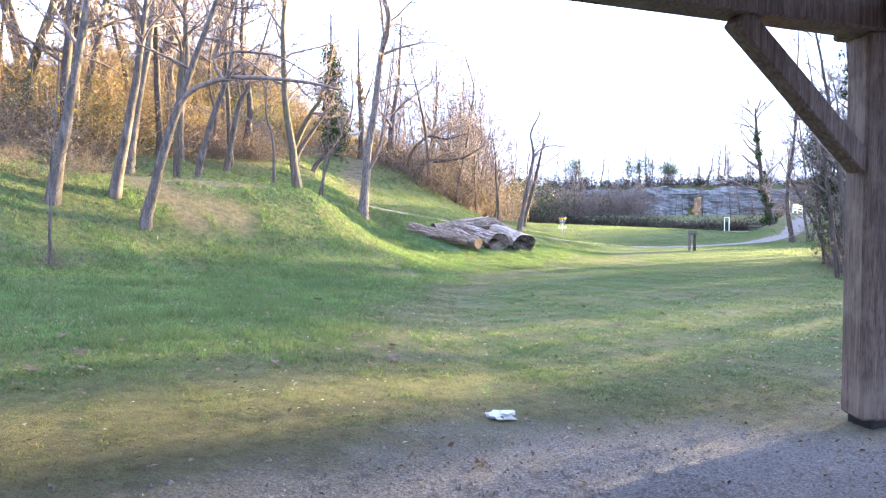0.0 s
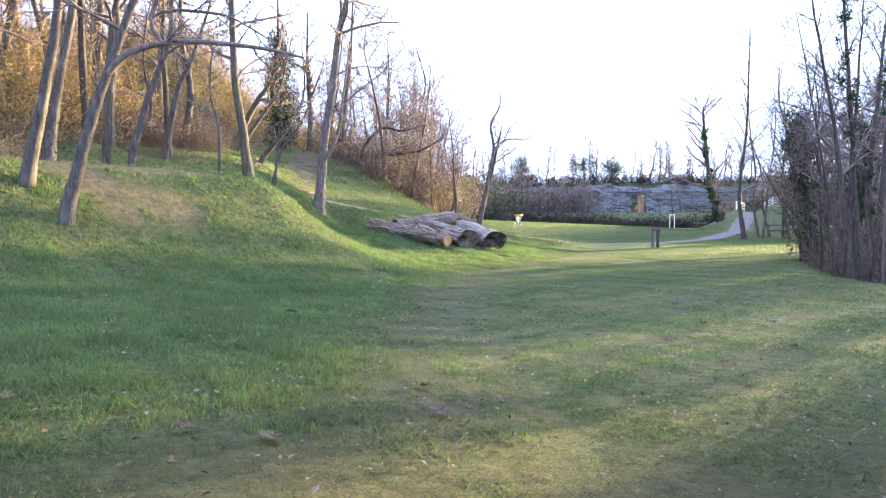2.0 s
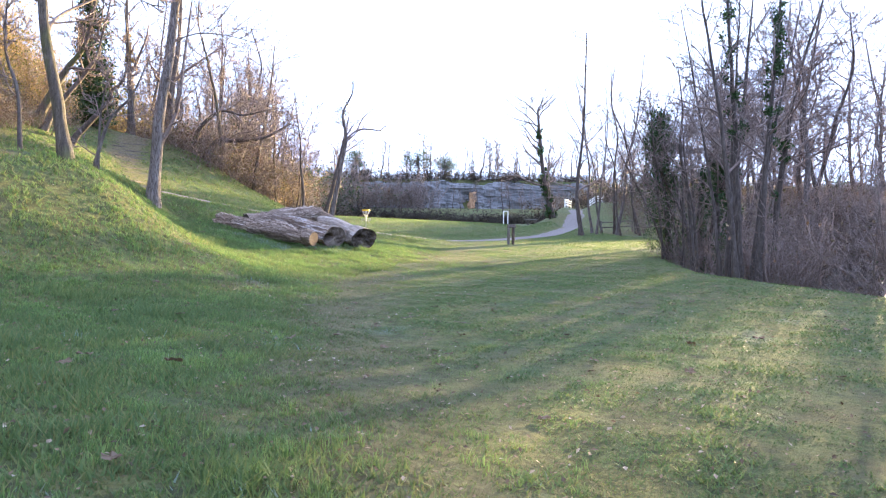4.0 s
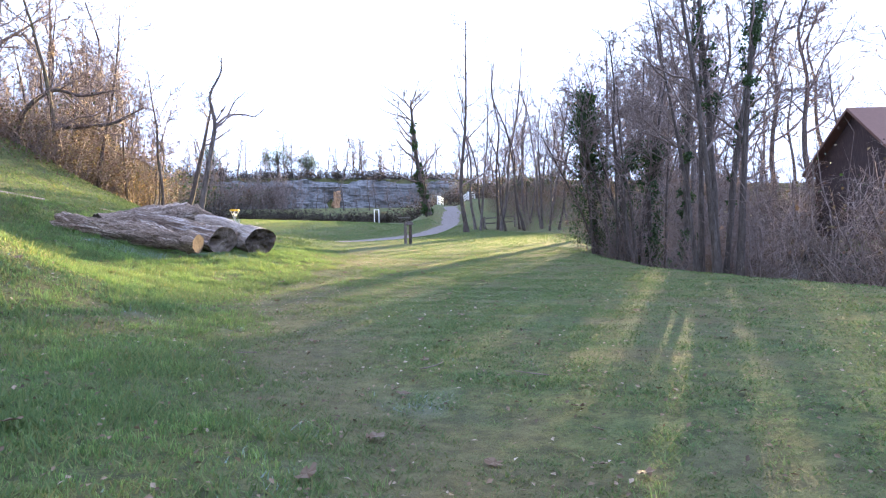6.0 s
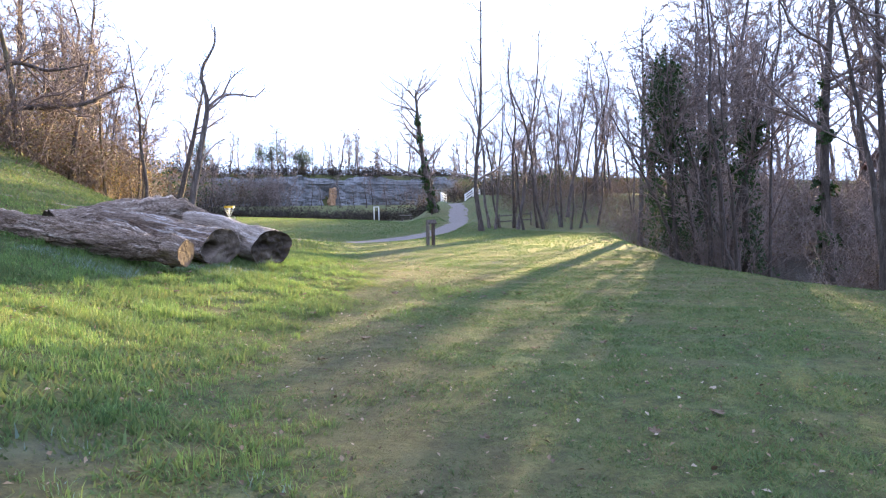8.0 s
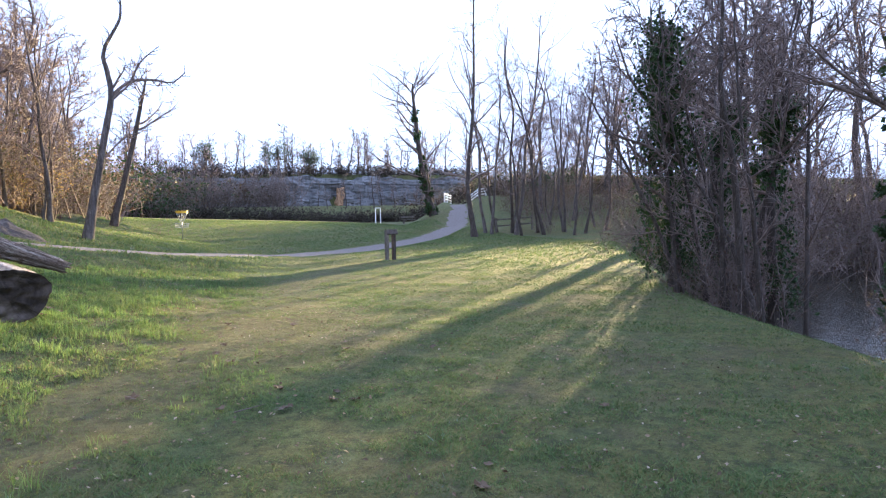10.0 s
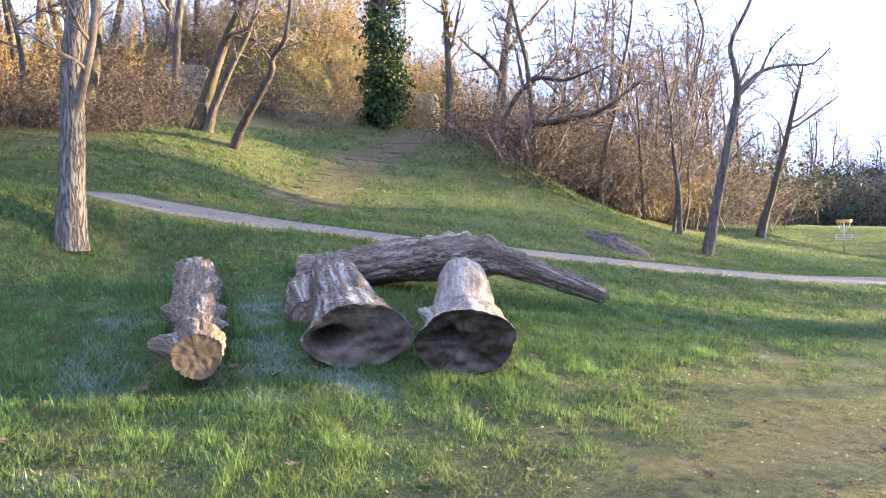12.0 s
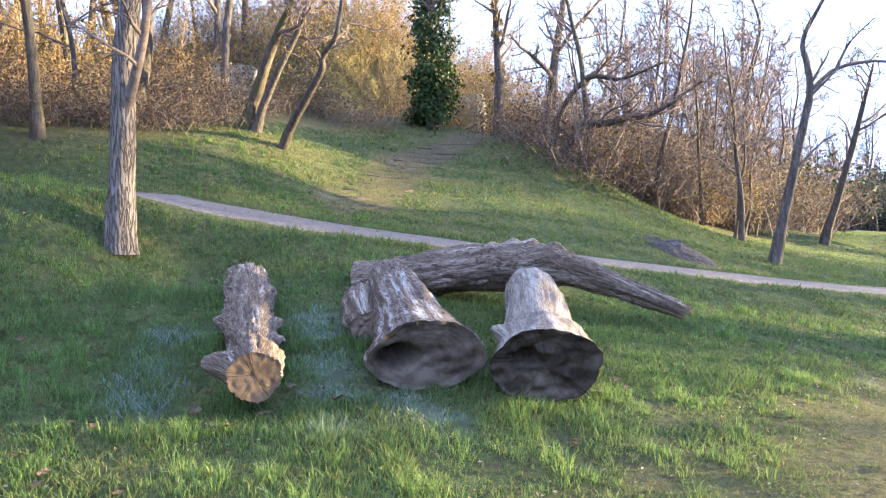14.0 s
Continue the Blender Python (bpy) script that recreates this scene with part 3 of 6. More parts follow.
def build_tufts():
    """Long arching blades that grow in tufts on the bank and round the logs."""
    rng = np.random.default_rng(25)
    n = 66000
    x, y = rng.uniform(-9, 4.8, n), rng.uniform(5, 31, n)
    walkx = knots(y, [(0, 0.4), (5, -1.4), (9, -1.85), (13, -1.5), (15.6, 2.4), (18, 3.9), (20, 4), (42, 4)])
    d = np.hypot(np.maximum(np.abs(x - walkx) - 2.5, 0), np.maximum(y - 24, 0))
    worn, gravel, frost = patches(x, y)
    keep = (rng.uniform(size=n) < lushness(x, y) * (0.25 + 0.75 * np.exp(-(d / 4.0) ** 2))) & (worn < 0.45) & (lane_dist(x, y) > 1.3)
    x, y, d = x[keep], y[keep], d[keep]
    lump = np.clip(0.45 + 0.5 * wobble(x, y, 2.3, 8) + 0.55 * wobble(x, y, 7.0, 3), 0, 1.3)
    thin = rng.uniform(size=len(x)) < 0.35 + 0.8 * lump
    x, y, d, lump = x[thin], y[thin], d[thin], lump[thin]
    size = (0.035 + 0.085 * lump ** 1.4) * rng.uniform(0.7, 1.3, len(x)) * (0.55 + 0.45 * ease(14, 21, y))
    each = 13
    n = len(x) * each
    X, Y, H, D = (np.repeat(q, each) for q in (x, y, size, d))
    a, r = rng.uniform(0, 2 * math.pi, n), np.sqrt(rng.uniform(size=n))
    X, Y = X + 0.05 * r * np.cos(a), Y + 0.05 * r * np.sin(a)
    a = a + rng.normal(0, 0.5, n)
    h = H * rng.uniform(0.55, 1.25, n)
    out = np.stack([np.cos(a), np.sin(a), 0 * a], -1) * (h * rng.uniform(0.2, 1.0, n))[:, None]
    side = np.stack([-np.sin(a), np.cos(a), 0 * a], -1) * ((0.0022 + 0.00035 * D) * rng.uniform(0.7, 1.3, n))[:, None]
    base = np.stack([X, Y, ground_z(X, Y) - 0.006], -1)
    up = np.stack([0 * h, 0 * h, h], -1)
    mid, tip = base + 0.3 * out + 0.65 * up, base + out + up * rng.uniform(0.75, 1.1, n)[:, None]
    s = Soup()
    i = np.arange(n)[:, None] * 5
    s.add(np.stack([base - side, base + side, mid + 0.8 * side, mid - 0.8 * side, tip], 1).reshape(-1, 3), i + [0, 1, 2, 3], i + [3, 2, 4])
    me = s.mesh("grass_tufts", TUFT, False)
    set_patches(me, np.repeat(X, 5), np.repeat(Y, 5), 5, 2)
    tagged(new("grass_tufts", me), "long bright green grass tufts on the bank, frosted beside the logs", "grass", kind="stuff")


def build_blades():
    """Grass blades over the lawn and bank, thinning with the distance from the footway."""
    rng = np.random.default_rng(5)
    n = 3200000
    x, y = rng.uniform(-10, 14.5, n), rng.uniform(2.2, 42, n)
    walkx = knots(y, [(0, 0.4), (5, -1.4), (9, -1.85), (13, -1.5), (15.6, 2.4), (18, 3.9), (20, 4), (42, 4)])
    d = np.abs(x - walkx) + 0.6 * np.maximum(y - 24, 0)
    d = np.where(y > 18.5, np.minimum(d, np.maximum(np.abs(x - 1.2) - 2.8, 0) + 0.8 * np.maximum(y - 24.5, 0)), d)
    keep = rng.uniform(size=n) < 0.95 / (1 + (d / 3.0) ** 2) + 0.06
    worn, gravel, frost = patches(x, y)
    keep &= rng.uniform(size=n) > 0.8 * worn + 1.2 * gravel
    keep &= rng.uniform(size=n) > 0.45 * lushness(x, y)
    keep &= lane_dist(x, y) > 1.12 + 0.15 * wobble(x, y, 6, 1)
    x, y, d, worn = x[keep], y[keep], d[keep], worn[keep]
    n = len(x)
    lush = lushness(x, y)
    tuft = 0.5 + 0.5 * wobble(x, y, 3.1, 8) + 0.3 * wobble(x, y, 8.0, 2)
    h = (0.013 + 0.024 * np.clip(tuft, 0, 1.3) ** 1.5 + lush * (0.012 + 0.065 * np.clip(tuft, 0, 1.3) ** 1.6)) * rng.uniform(0.6, 1.35, n) * (1 - 0.5 * worn)
    w = (0.0042 + 0.0008 * d) * (1 + 0.5 * lush) * rng.uniform(0.7, 1.3, n)
    a = rng.uniform(0, 2 * math.pi, n)
    z = ground_z(x, y) + 0.012 * wobble(x, y, 2.2, 3) + 0.009 * wobble(x, y, 6.5, 7) - 0.006
    base = np.stack([x, y, z], -1)
    side = np.stack([np.cos(a), np.sin(a), a * 0], -1) * w[:, None]
    flat = 0.95 - 0.4 * lush
    lean = np.stack([flat * rng.normal(0, 1, n), flat * rng.normal(0, 1, n), np.ones(n)], -1) * h[:, None]
    s = Soup()
    s.add(np.stack([base - side, base + side, base + lean], 1).reshape(-1, 3), None, np.arange(3 * n).reshape(-1, 3))
    me = s.mesh("grass", BLADE, False)
    set_patches(me, np.repeat(x, 3), np.repeat(y, 3), 3, 1)
    tagged(new("grass", me), "short winter grass, longer and brighter on the bank", "grass", kind="stuff")
    # coarser turf on the far lawn
    n = 150000
    x, y = rng.uniform(-4, 30, n), rng.uniform(0, 1, n) ** 0.7 * 48 + 30
    keep = (x < knots(y, [(30, 17), (42, 26), (78, 30)])) & ((y > 42) | (x > 14)) & (x > knots(y, [(30, 4), (42, 1), (60, 2), (78, 2)]))
    keep &= lane_dist(x, y) > 1.2
    x, y = x[keep], y[keep]
    n = len(x)
    a, h = rng.uniform(0, 2 * math.pi, n), rng.uniform(0.02, 0.055, n)
    base = np.stack([x, y, ground_z(x, y) - 0.005], -1)
    side = np.stack([np.cos(a), np.sin(a), a * 0], -1) * rng.uniform(0.02, 0.045, n)[:, None]
    lean = np.stack([rng.normal(0, 0.5, n), rng.normal(0, 0.5, n), np.ones(n)], -1) * h[:, None]
    s = Soup()
    s.add(np.stack([base - side, base + side, base + lean], 1).reshape(-1, 3), None, np.arange(3 * n).reshape(-1, 3))
    me = s.mesh("far_grass", BLADE, False)
    set_patches(me, np.repeat(x, 3), np.repeat(y, 3))
    return tagged(new("far_grass", me), "short turf on the far lawn", "grass", kind="stuff")


build_blades()
build_tufts()


def build_gravel():
    """Loose stones on the shelter's floor."""
    rng = np.random.default_rng(15)
    n = 26000
    x, y = rng.uniform(-3.5, 5, n), rng.uniform(-0.8, 4.9, n)
    keep = rng.uniform(size=n) < patches(x, y)[1]
    x, y = x[keep], y[keep]
    n = len(x)
    r = 0.006 + 0.012 * rng.uniform(size=n) ** 3
    c = np.stack([x, y, ground_z(x, y) + 0.012 * wobble(x, y, 2.2, 3) + 0.009 * wobble(x, y, 6.5, 7) + 0.3 * r], -1)
    corners = np.array([(1, 0, -0.2), (-0.3, 0.9, -0.2), (-0.8, -0.4, -0.2), (0.1, -0.8, 0.1), (0, 0.1, 0.75)])
    a = rng.uniform(0, 6.28, n)
    v = corners[None] * rng.uniform(0.7, 1.3, (n, 5, 1)) * r[:, None, None]
    v = np.stack([v[..., 0] * np.cos(a)[:, None] - v[..., 1] * np.sin(a)[:, None], v[..., 0] * np.sin(a)[:, None] + v[..., 1] * np.cos(a)[:, None], v[..., 2]], -1) + c[:, None]
    i = np.arange(n)[:, None] * 5
    s = Soup()
    s.add(v.reshape(-1, 3), None, np.vstack([i + [0, 1, 4], i + [1, 2, 4], i + [2, 3, 4], i + [3, 0, 4]]))
    tagged(new("gravel", s.mesh("gravel", STONE, False)), "loose grey gravel on the shelter floor", "gravel", kind="stuff")


build_gravel()


# ---- trees ----
def resample(points, n):
    """n points along a smooth curve through the given ones."""
    p = np.array(points, float)
    q = np.vstack([2 * p[0] - p[1], p, 2 * p[-1] - p[-2]])
    out = []
    for u in np.linspace(0, len(p) - 1 - 1e-6, n):
        i, f = int(u), u - int(u)
        a, b, c, d = q[i:i + 4]
        out.append(0.5 * (2 * b + (c - a) * f + (2 * a - 5 * b + 4 * c - d) * f * f + (3 * b - a - 3 * c + d) * f ** 3))
    return np.array(out)


def wander(rng, start, way, length, n, bend, lift):
    """A crooked shoot."""
    pts, d = [np.array(start, float)], np.array(way, float)
    d /= np.linalg.norm(d)
    for _ in range(n):
        d = d + rng.normal(0, bend, 3) + (0, 0, lift)
        d /= np.linalg.norm(d)
        pts.append(pts[-1] + d * length / n)
    return np.array(pts)


def shoots(soup, rng, line, radii, count, s0, length, level, spec):
    """Side shoots along a limb, and theirs in turn."""
    bend, lift, kids, ratio, tip = spec
    n = len(line)
    twigs = []
    for k in range(count):
        s = s0 + (1 - s0) * (k + rng.uniform(0, 1)) / count
        i = min(int(s * (n - 1)), n - 2)
        f = s * (n - 1) - i
        at, tan = line[i] * (1 - f) + line[i + 1] * f, line[i + 1] - line[i]
        tan = tan / (np.linalg.norm(tan) + 1e-9)
        out = np.cross(tan, rng.normal(size=3))
        out /= np.linalg.norm(out) + 1e-9
        way = tan * rng.uniform(0.35, 1.0) + out * rng.uniform(0.6, 1.0)
        ln = length * (1.15 - 0.6 * s) * rng.uniform(0.6, 1.25)
        r = max(tip, radii[i] * rng.uniform(0.4, 0.62))
        if level == len(kids):
            twigs.append((at, at + (way / np.linalg.norm(way) + (0, 0, 2 * lift)) * ln, r))
            continue
        segs = (6, 4, 3)[min(level, 2)]
        p = wander(rng, at, way, ln, segs, bend, lift)
        rr = np.linspace(r, max(tip * 0.55, r * 0.28), segs + 1)
        soup.tube(p, rr, (5, 3, 3)[min(level, 2)])
        if level < len(kids):
            shoots(soup, rng, p, rr, kids[level], 0.15, ln * ratio, level + 1, spec)
    if twigs:
        soup.spikes([q[0] for q in twigs], [q[1] for q in twigs], [q[2] for q in twigs])


def bare_tree(seed, trunk, r0, limbs=12, s0=0.35, length=None, kids=(7, 8), bark=None, bend=0.16, lift=0.05, extra=(), tip=0.012, flare=1.35, taper=0.8, label="", name="bare_tree", group="bare trees"):
    """A leafless tree round a trunk line: trunk with root flare, limbs with twigs. extra: more limbs, as lines with a radius."""
    rng = np.random.default_rng(seed)
    base = np.array(trunk[0], float)
    n = 16
    line = resample(np.array(trunk, float) - base, n)
    high = line[-1, 2]
    line[1:-1, :2] += rng.normal(0, 0.012 * math.sqrt(high), (n - 2, 2)) * 0.22
    s = np.linspace(0, 1, n)
    radii = r0 * (1 - taper * s) * (1 + (flare - 1) * np.exp(-s * high / 0.25))
    line[0, 2] -= 0.12
    trunk_soup, tops = Soup(), Soup()
    fine = resample(line, 40)
    fr = np.interp(np.linspace(0, 1, 40), s, radii) * (1 + 0.03 * rng.normal(size=40))
    trunk_soup.tube(fine, fr, 12 if name == "bare_tree" and group == "bare trees" else 7)
    spec = (bend, lift, kids, 0.5, tip)
    length = length or high * 0.32
    shoots(tops, rng, line, radii, limbs, s0, length, 0, spec)
    for pts, r in extra:
        p = resample(np.array(pts, float) - base, 10)
        rr = np.linspace(r, r * 0.3, 10)
        tops.tube(p, rr, 8)
        shoots(tops, rng, p, rr, 8, 0.3, length * 0.45, 1, spec)
    tree = empty(name, base, label or "leafless winter tree with grey bark and fine twigs", "tree", group)
    soup_part("trunk", trunk_soup, bark or BARK, tree)
    soup_part("crown", tops, TWIG, tree)
    return tree, line, radii, rng


def ivy_on(tree, line, rng, lo, hi, thick, count, size=0.09, material=None, label="dark green ivy leaves"):
    """Ivy that clothes a trunk between two heights (as shares of it)."""
    n, each = len(line), 45
    lumps = count // each
    s = lo + (hi - lo) * np.sqrt(rng.uniform(0, 1, lumps)) if lo > 0.1 else rng.uniform(lo, hi, lumps)
    i = np.minimum((s * (n - 1)).astype(int), n - 2)
    f = (s * (n - 1) - i)[:, None]
    at = line[i] * (1 - f) + line[i + 1] * f
    a = rng.uniform(0, 2 * math.pi, lumps)
    bulge = (0.5 + 0.5 * np.abs(np.sin(9 * s + 2 * np.sin(2 * a + 5 * s)))) * (1 - 0.6 * ((s - lo) / (hi - lo)) ** 2)
    r = thick * bulge * np.sqrt(rng.uniform(0.05, 1.3, lumps))
    out = np.stack([np.cos(a), np.sin(a), 0.15 + 0 * a], -1)
    at = np.repeat(at + out * r[:, None], each, 0) + rng.normal(0, 1, (lumps * each, 3)) * thick * (0.17, 0.17, 0.2)
    soup = Soup()
    soup.leaves(at, size, rng, np.repeat(out, each, 0))
    trunk = [q for q in tree.children if q.name.startswith("trunk")][0]
    return soup_part("ivy", soup, material or IVY, trunk, label, False)


def on_land(x, y, dz=0.0):
    return (x, y, float(ground_z(x, y)) + dz)


def hero(seed, points, r0, **how):
    """A tree whose foot is set on the land."""
    points = [list(p) for p in points]
    points[0][2] = float(ground_z(points[0][0], points[0][1]))
    return bare_tree(seed, points, r0, **how)


# trees on the bank and slope
hero(1, [(-14.86, 21, 4.6), (-14.43, 21, 6.1), (-13.9, 21, 7.7), (-13.2, 21, 9.6), (-12.8, 21, 12)], 0.2, limbs=10, s0=0.3, bark=BARK_MOSS)
hero(2, [(-8.06, 12.6, 1.92), (-7.69, 12.6, 3.66), (-7.37, 12.6, 5.18), (-7.18, 12.6, 6.26), (-7.04, 12.6, 7.23)], 0.12, limbs=9, s0=0.4)
hero(3, [(-7.48, 13.77, 2.05), (-7.07, 13.77, 3.84), (-6.79, 13.77, 5.5), (-6.68, 13.77, 6.43), (-6.66, 13.77, 7.84)], 0.11, limbs=9, s0=0.4)
hero(4, [(-6.66, 13.49, 1.45), (-6.33, 13.49, 2.62), (-5.91, 13.49, 3.89), (-5.51, 13.49, 4.92), (-5.04, 13.49, 6.12), (-4.64, 13.49, 7.53)], 0.118, limbs=9, s0=0.5,
     extra=[([(-5.91, 13.49, 3.89), (-5.58, 13.49, 4.23), (-4.92, 13.49, 4.43), (-4.1, 13.49, 4.43), (-3.16, 13.49, 4.32), (-2.58, 13.49, 4.18)], 0.07),
            ([(-4.98, 13.49, 4.43), (-5.16, 13.49, 4.8), (-4.8, 13.49, 4.97), (-4.09, 13.49, 4.92), (-3.74, 13.49, 4.83), (-3.04, 13.49, 4.41)], 0.04),
            ([(-5.16, 13.49, 4.8), (-4.97, 13.49, 5.37), (-4.76, 13.49, 5.82), (-4.54, 13.49, 6.39)], 0.045)],
     label="leaning leafless tree with a long arching limb")
hero(5, [(-9.07, 20, 3.3), (-8.99, 20, 4.9), (-8.84, 20, 6.6), (-8.7, 20, 7.6), (-9.2, 20, 8.6), (-9.4, 20, 11)], 0.11, limbs=9, s0=0.35, bark=BARK_MOSS)
hero(6, [(-8.58, 20, 3.1), (-8.03, 20, 4.4), (-7.39, 20, 6.07), (-7.25, 20, 7.3), (-6.9, 20, 9.5)], 0.11, limbs=8, s0=0.4)
hero(7, [(-9.25, 24, 4.2), (-8.65, 24, 5.6), (-8.1, 24, 6.8), (-7.2, 24, 9.5)], 0.13, limbs=8, s0=0.4)
hero(8, [(-6.68, 22, 2.8), (-6.7, 22, 4.1), (-6.94, 22, 5.3), (-6.8, 22, 7)], 0.06, limbs=7, s0=0.3)
hero(9, [(-4.74, 18.0, 2.31), (-4.87, 18.0, 3.44), (-5.05, 18.0, 4.82), (-5.11, 18.0, 6.64), (-5.01, 18.0, 8.0), (-5.06, 18.0, 10.1)], 0.125, limbs=11, s0=0.35, bark=BARK_MOSS, label="leafless tree with moss on its bark on the grass bank")
hero(10, [(-5.35, 22, 2.3), (-4.87, 22, 3.51), (-4.29, 22, 4.3), (-3.9, 22, 5.2)], 0.05, limbs=6, s0=0.3)
hero(11, [(-5.1, 22.1, 2.3), (-5.0, 22, 3.6), (-4.75, 22, 5.0)], 0.04, limbs=6, s0=0.3)
hero(12, [(-4.27, 24.91, 1.5), (-4.17, 24.91, 3.0), (-4.05, 24.91, 4.3), (-3.75, 24.91, 6.1), (-3.52, 24.91, 7.95), (-3.27, 24.91, 9.0), (-3.52, 24.91, 10.5), (-3.37, 24.91, 13)], 0.18, limbs=11, s0=0.5, taper=0.72,
     extra=[([(-4.12, 24.91, 3.4), (-3.82, 24.86, 3.85), (-3.57, 24.86, 4.5), (-3.42, 24.86, 5.6), (-3.17, 24.91, 7.5)], 0.08), ([(-3.77, 24.91, 6.3), (-3.07, 24.86, 6.6), (-2.27, 24.96, 6.65), (-1.47, 24.96, 6.5)], 0.03)],
     bark=BARK_FURROW, label="tall leafless tree with deeply furrowed grey bark")
hero(13, [(-9.08, 31.50, 4.2), (-8.54, 31.50, 5.72), (-7.98, 31.50, 6.71), (-7.36, 31.50, 7.7), (-6.86, 31.50, 10)], 0.17, limbs=9, s0=0.45, bark=BARK_MOSS)
hero(14, [(-8.81, 31.55, 4.2), (-8.17, 31.50, 5.54), (-7.29, 31.50, 6.73), (-6.96, 31.50, 7.4), (-6.46, 31.50, 9.5)], 0.11, limbs=8, s0=0.4)
hero(15, [(-7.97, 31.60, 3.9), (-7.30, 31.50, 4.8), (-6.62, 31.50, 5.62), (-6.54, 31.50, 5.99), (-6.13, 31.50, 6.43), (-5.96, 31.50, 7.4), (-6.06, 31.50, 9)], 0.11, limbs=8, s0=0.45, bark=BARK_DARK)
tree, line, rad, rng = hero(16, [(-8.87, 40, 5), (-8.88, 40, 7.45), (-8.99, 40, 9.8), (-9.0, 40, 14)], 0.24, limbs=10, s0=0.5, label="tall tree wrapped in dark green ivy")
ivy_on(tree, line, rng, 0.0, 0.85, 0.95, 8000, 0.15)
tree, line, rad, rng = hero(17, [(-7.83, 43, 5.4), (-7.77, 43, 7.9), (-7.93, 43, 10.5), (-7.9, 43, 14)], 0.22, limbs=10, s0=0.4, label="tall tree with patches of ivy")
ivy_on(tree, line, rng, 0.15, 0.7, 0.38, 900, 0.12, IVY_SUN)
hero(18, [(-6.29, 44, 4.7), (-6.07, 44, 6.65), (-5.86, 44, 8.74), (-5.5, 44, 11), (-5.3, 44, 15)], 0.27, limbs=8, s0=0.35)
hero(19, [(-3.95, 40, 3.6), (-3.33, 40, 5.16), (-2.45, 40, 5.27), (-1.11, 40, 5.45), (0.2, 40, 6.2)], 0.17, limbs=12, s0=0.4, length=2.2, bark=BARK_DARK, label="bent leafless tree leaning over the thicket")
hero(20, [(-4.6, 40.5, 3.6), (-4.17, 40.3, 5.85), (-3.16, 40, 6.7), (-2.12, 40, 6.55), (-0.8, 40, 6.9)], 0.13, limbs=12, s0=0.4, length=2.2, bark=BARK_DARK, label="bent leafless tree leaning over the thicket")
hero(25, [(-6.75, 10.6, 0.9), (-6.72, 10.6, 2.2), (-6.6, 10.6, 3.4), (-6.5, 10.6, 4.6)], 0.028, limbs=8, s0=0.3, length=0.9, kids=(4, 3), tip=0.004, label="thin leafless sapling on the bank")
# dead tree and its neighbour on the field
tree, line, rad, rng = hero(21, [(2.12, 39, 1), (2.47, 39, 2.81), (2.7, 39, 4.07), (2.95, 39, 5.46), (2.85, 39, 6.1), (2.8, 39, 6.8), (3.25, 39, 7.7), (3.3, 39, 8.4)], 0.135, limbs=5, s0=0.3, length=1.1, kids=(4, 2), bark=BARK, taper=0.8,
     extra=[([(2.95, 39, 5.4), (3.47, 39, 5.88), (4.17, 39.1, 6.0), (4.7, 39.1, 5.95), (5.1, 39.1, 6.3)], 0.058), ([(3.5, 39, 5.88), (3.8, 39, 6.5), (4.3, 39, 7.0)], 0.04), ([(2.6, 39, 3.4), (3.1, 39, 4.0), (3.5, 39, 4.3)], 0.035)],
     label="dead tree with broken bare limbs on the lawn")
hero(22, [(2.89, 50, 1.2), (3.53, 50, 3.86), (4.25, 50, 6.95), (4.5, 50, 8.2)], 0.17, limbs=11, s0=0.35, length=2.4, bark=BARK_DARK)
# slender pale stems leaning out from the wood's edge
for k, (x, y, dx, high) in enumerate(((-1.72, 50.2, 1.5, 6.4), (-1.05, 47.6, 0.6, 7.0), (-0.78, 49.4, 1.2, 6.2), (-0.6, 50.6, 1.6, 7.4))):
    hero(660 + k, [(x, y, 0), (x + 0.3 * dx, y, 3.4), (x + 0.55 * dx, y - 0.1, 2 + 0.55 * high), (x + dx, y - 0.2, 2 + high)], 0.085, limbs=9, s0=0.4, length=1.8, bark=BARK, label="slender pale leaning tree at the wood's edge")
# lane trees
hero(23, [(24.12, 54.6, 0.1), (23.67, 54.6, 3.6), (24.17, 54.6, 9), (24.3, 54.6, 16.5)], 0.2, limbs=14, s0=0.3, length=4.2, bark=BARK_DARK)
tree, line, rad, rng = hero(24, [(30.85, 75, 1), (29.68, 75, 6.2), (28.96, 75, 12.5), (28.9, 75, 14)], 0.32, limbs=22, s0=0.15, length=6.0, bark=BARK_DARK, label="leaning tree thick with ivy beside the lane")
ivy_on(tree, line, rng, 0.0, 0.6, 0.6, 2400, 0.24)
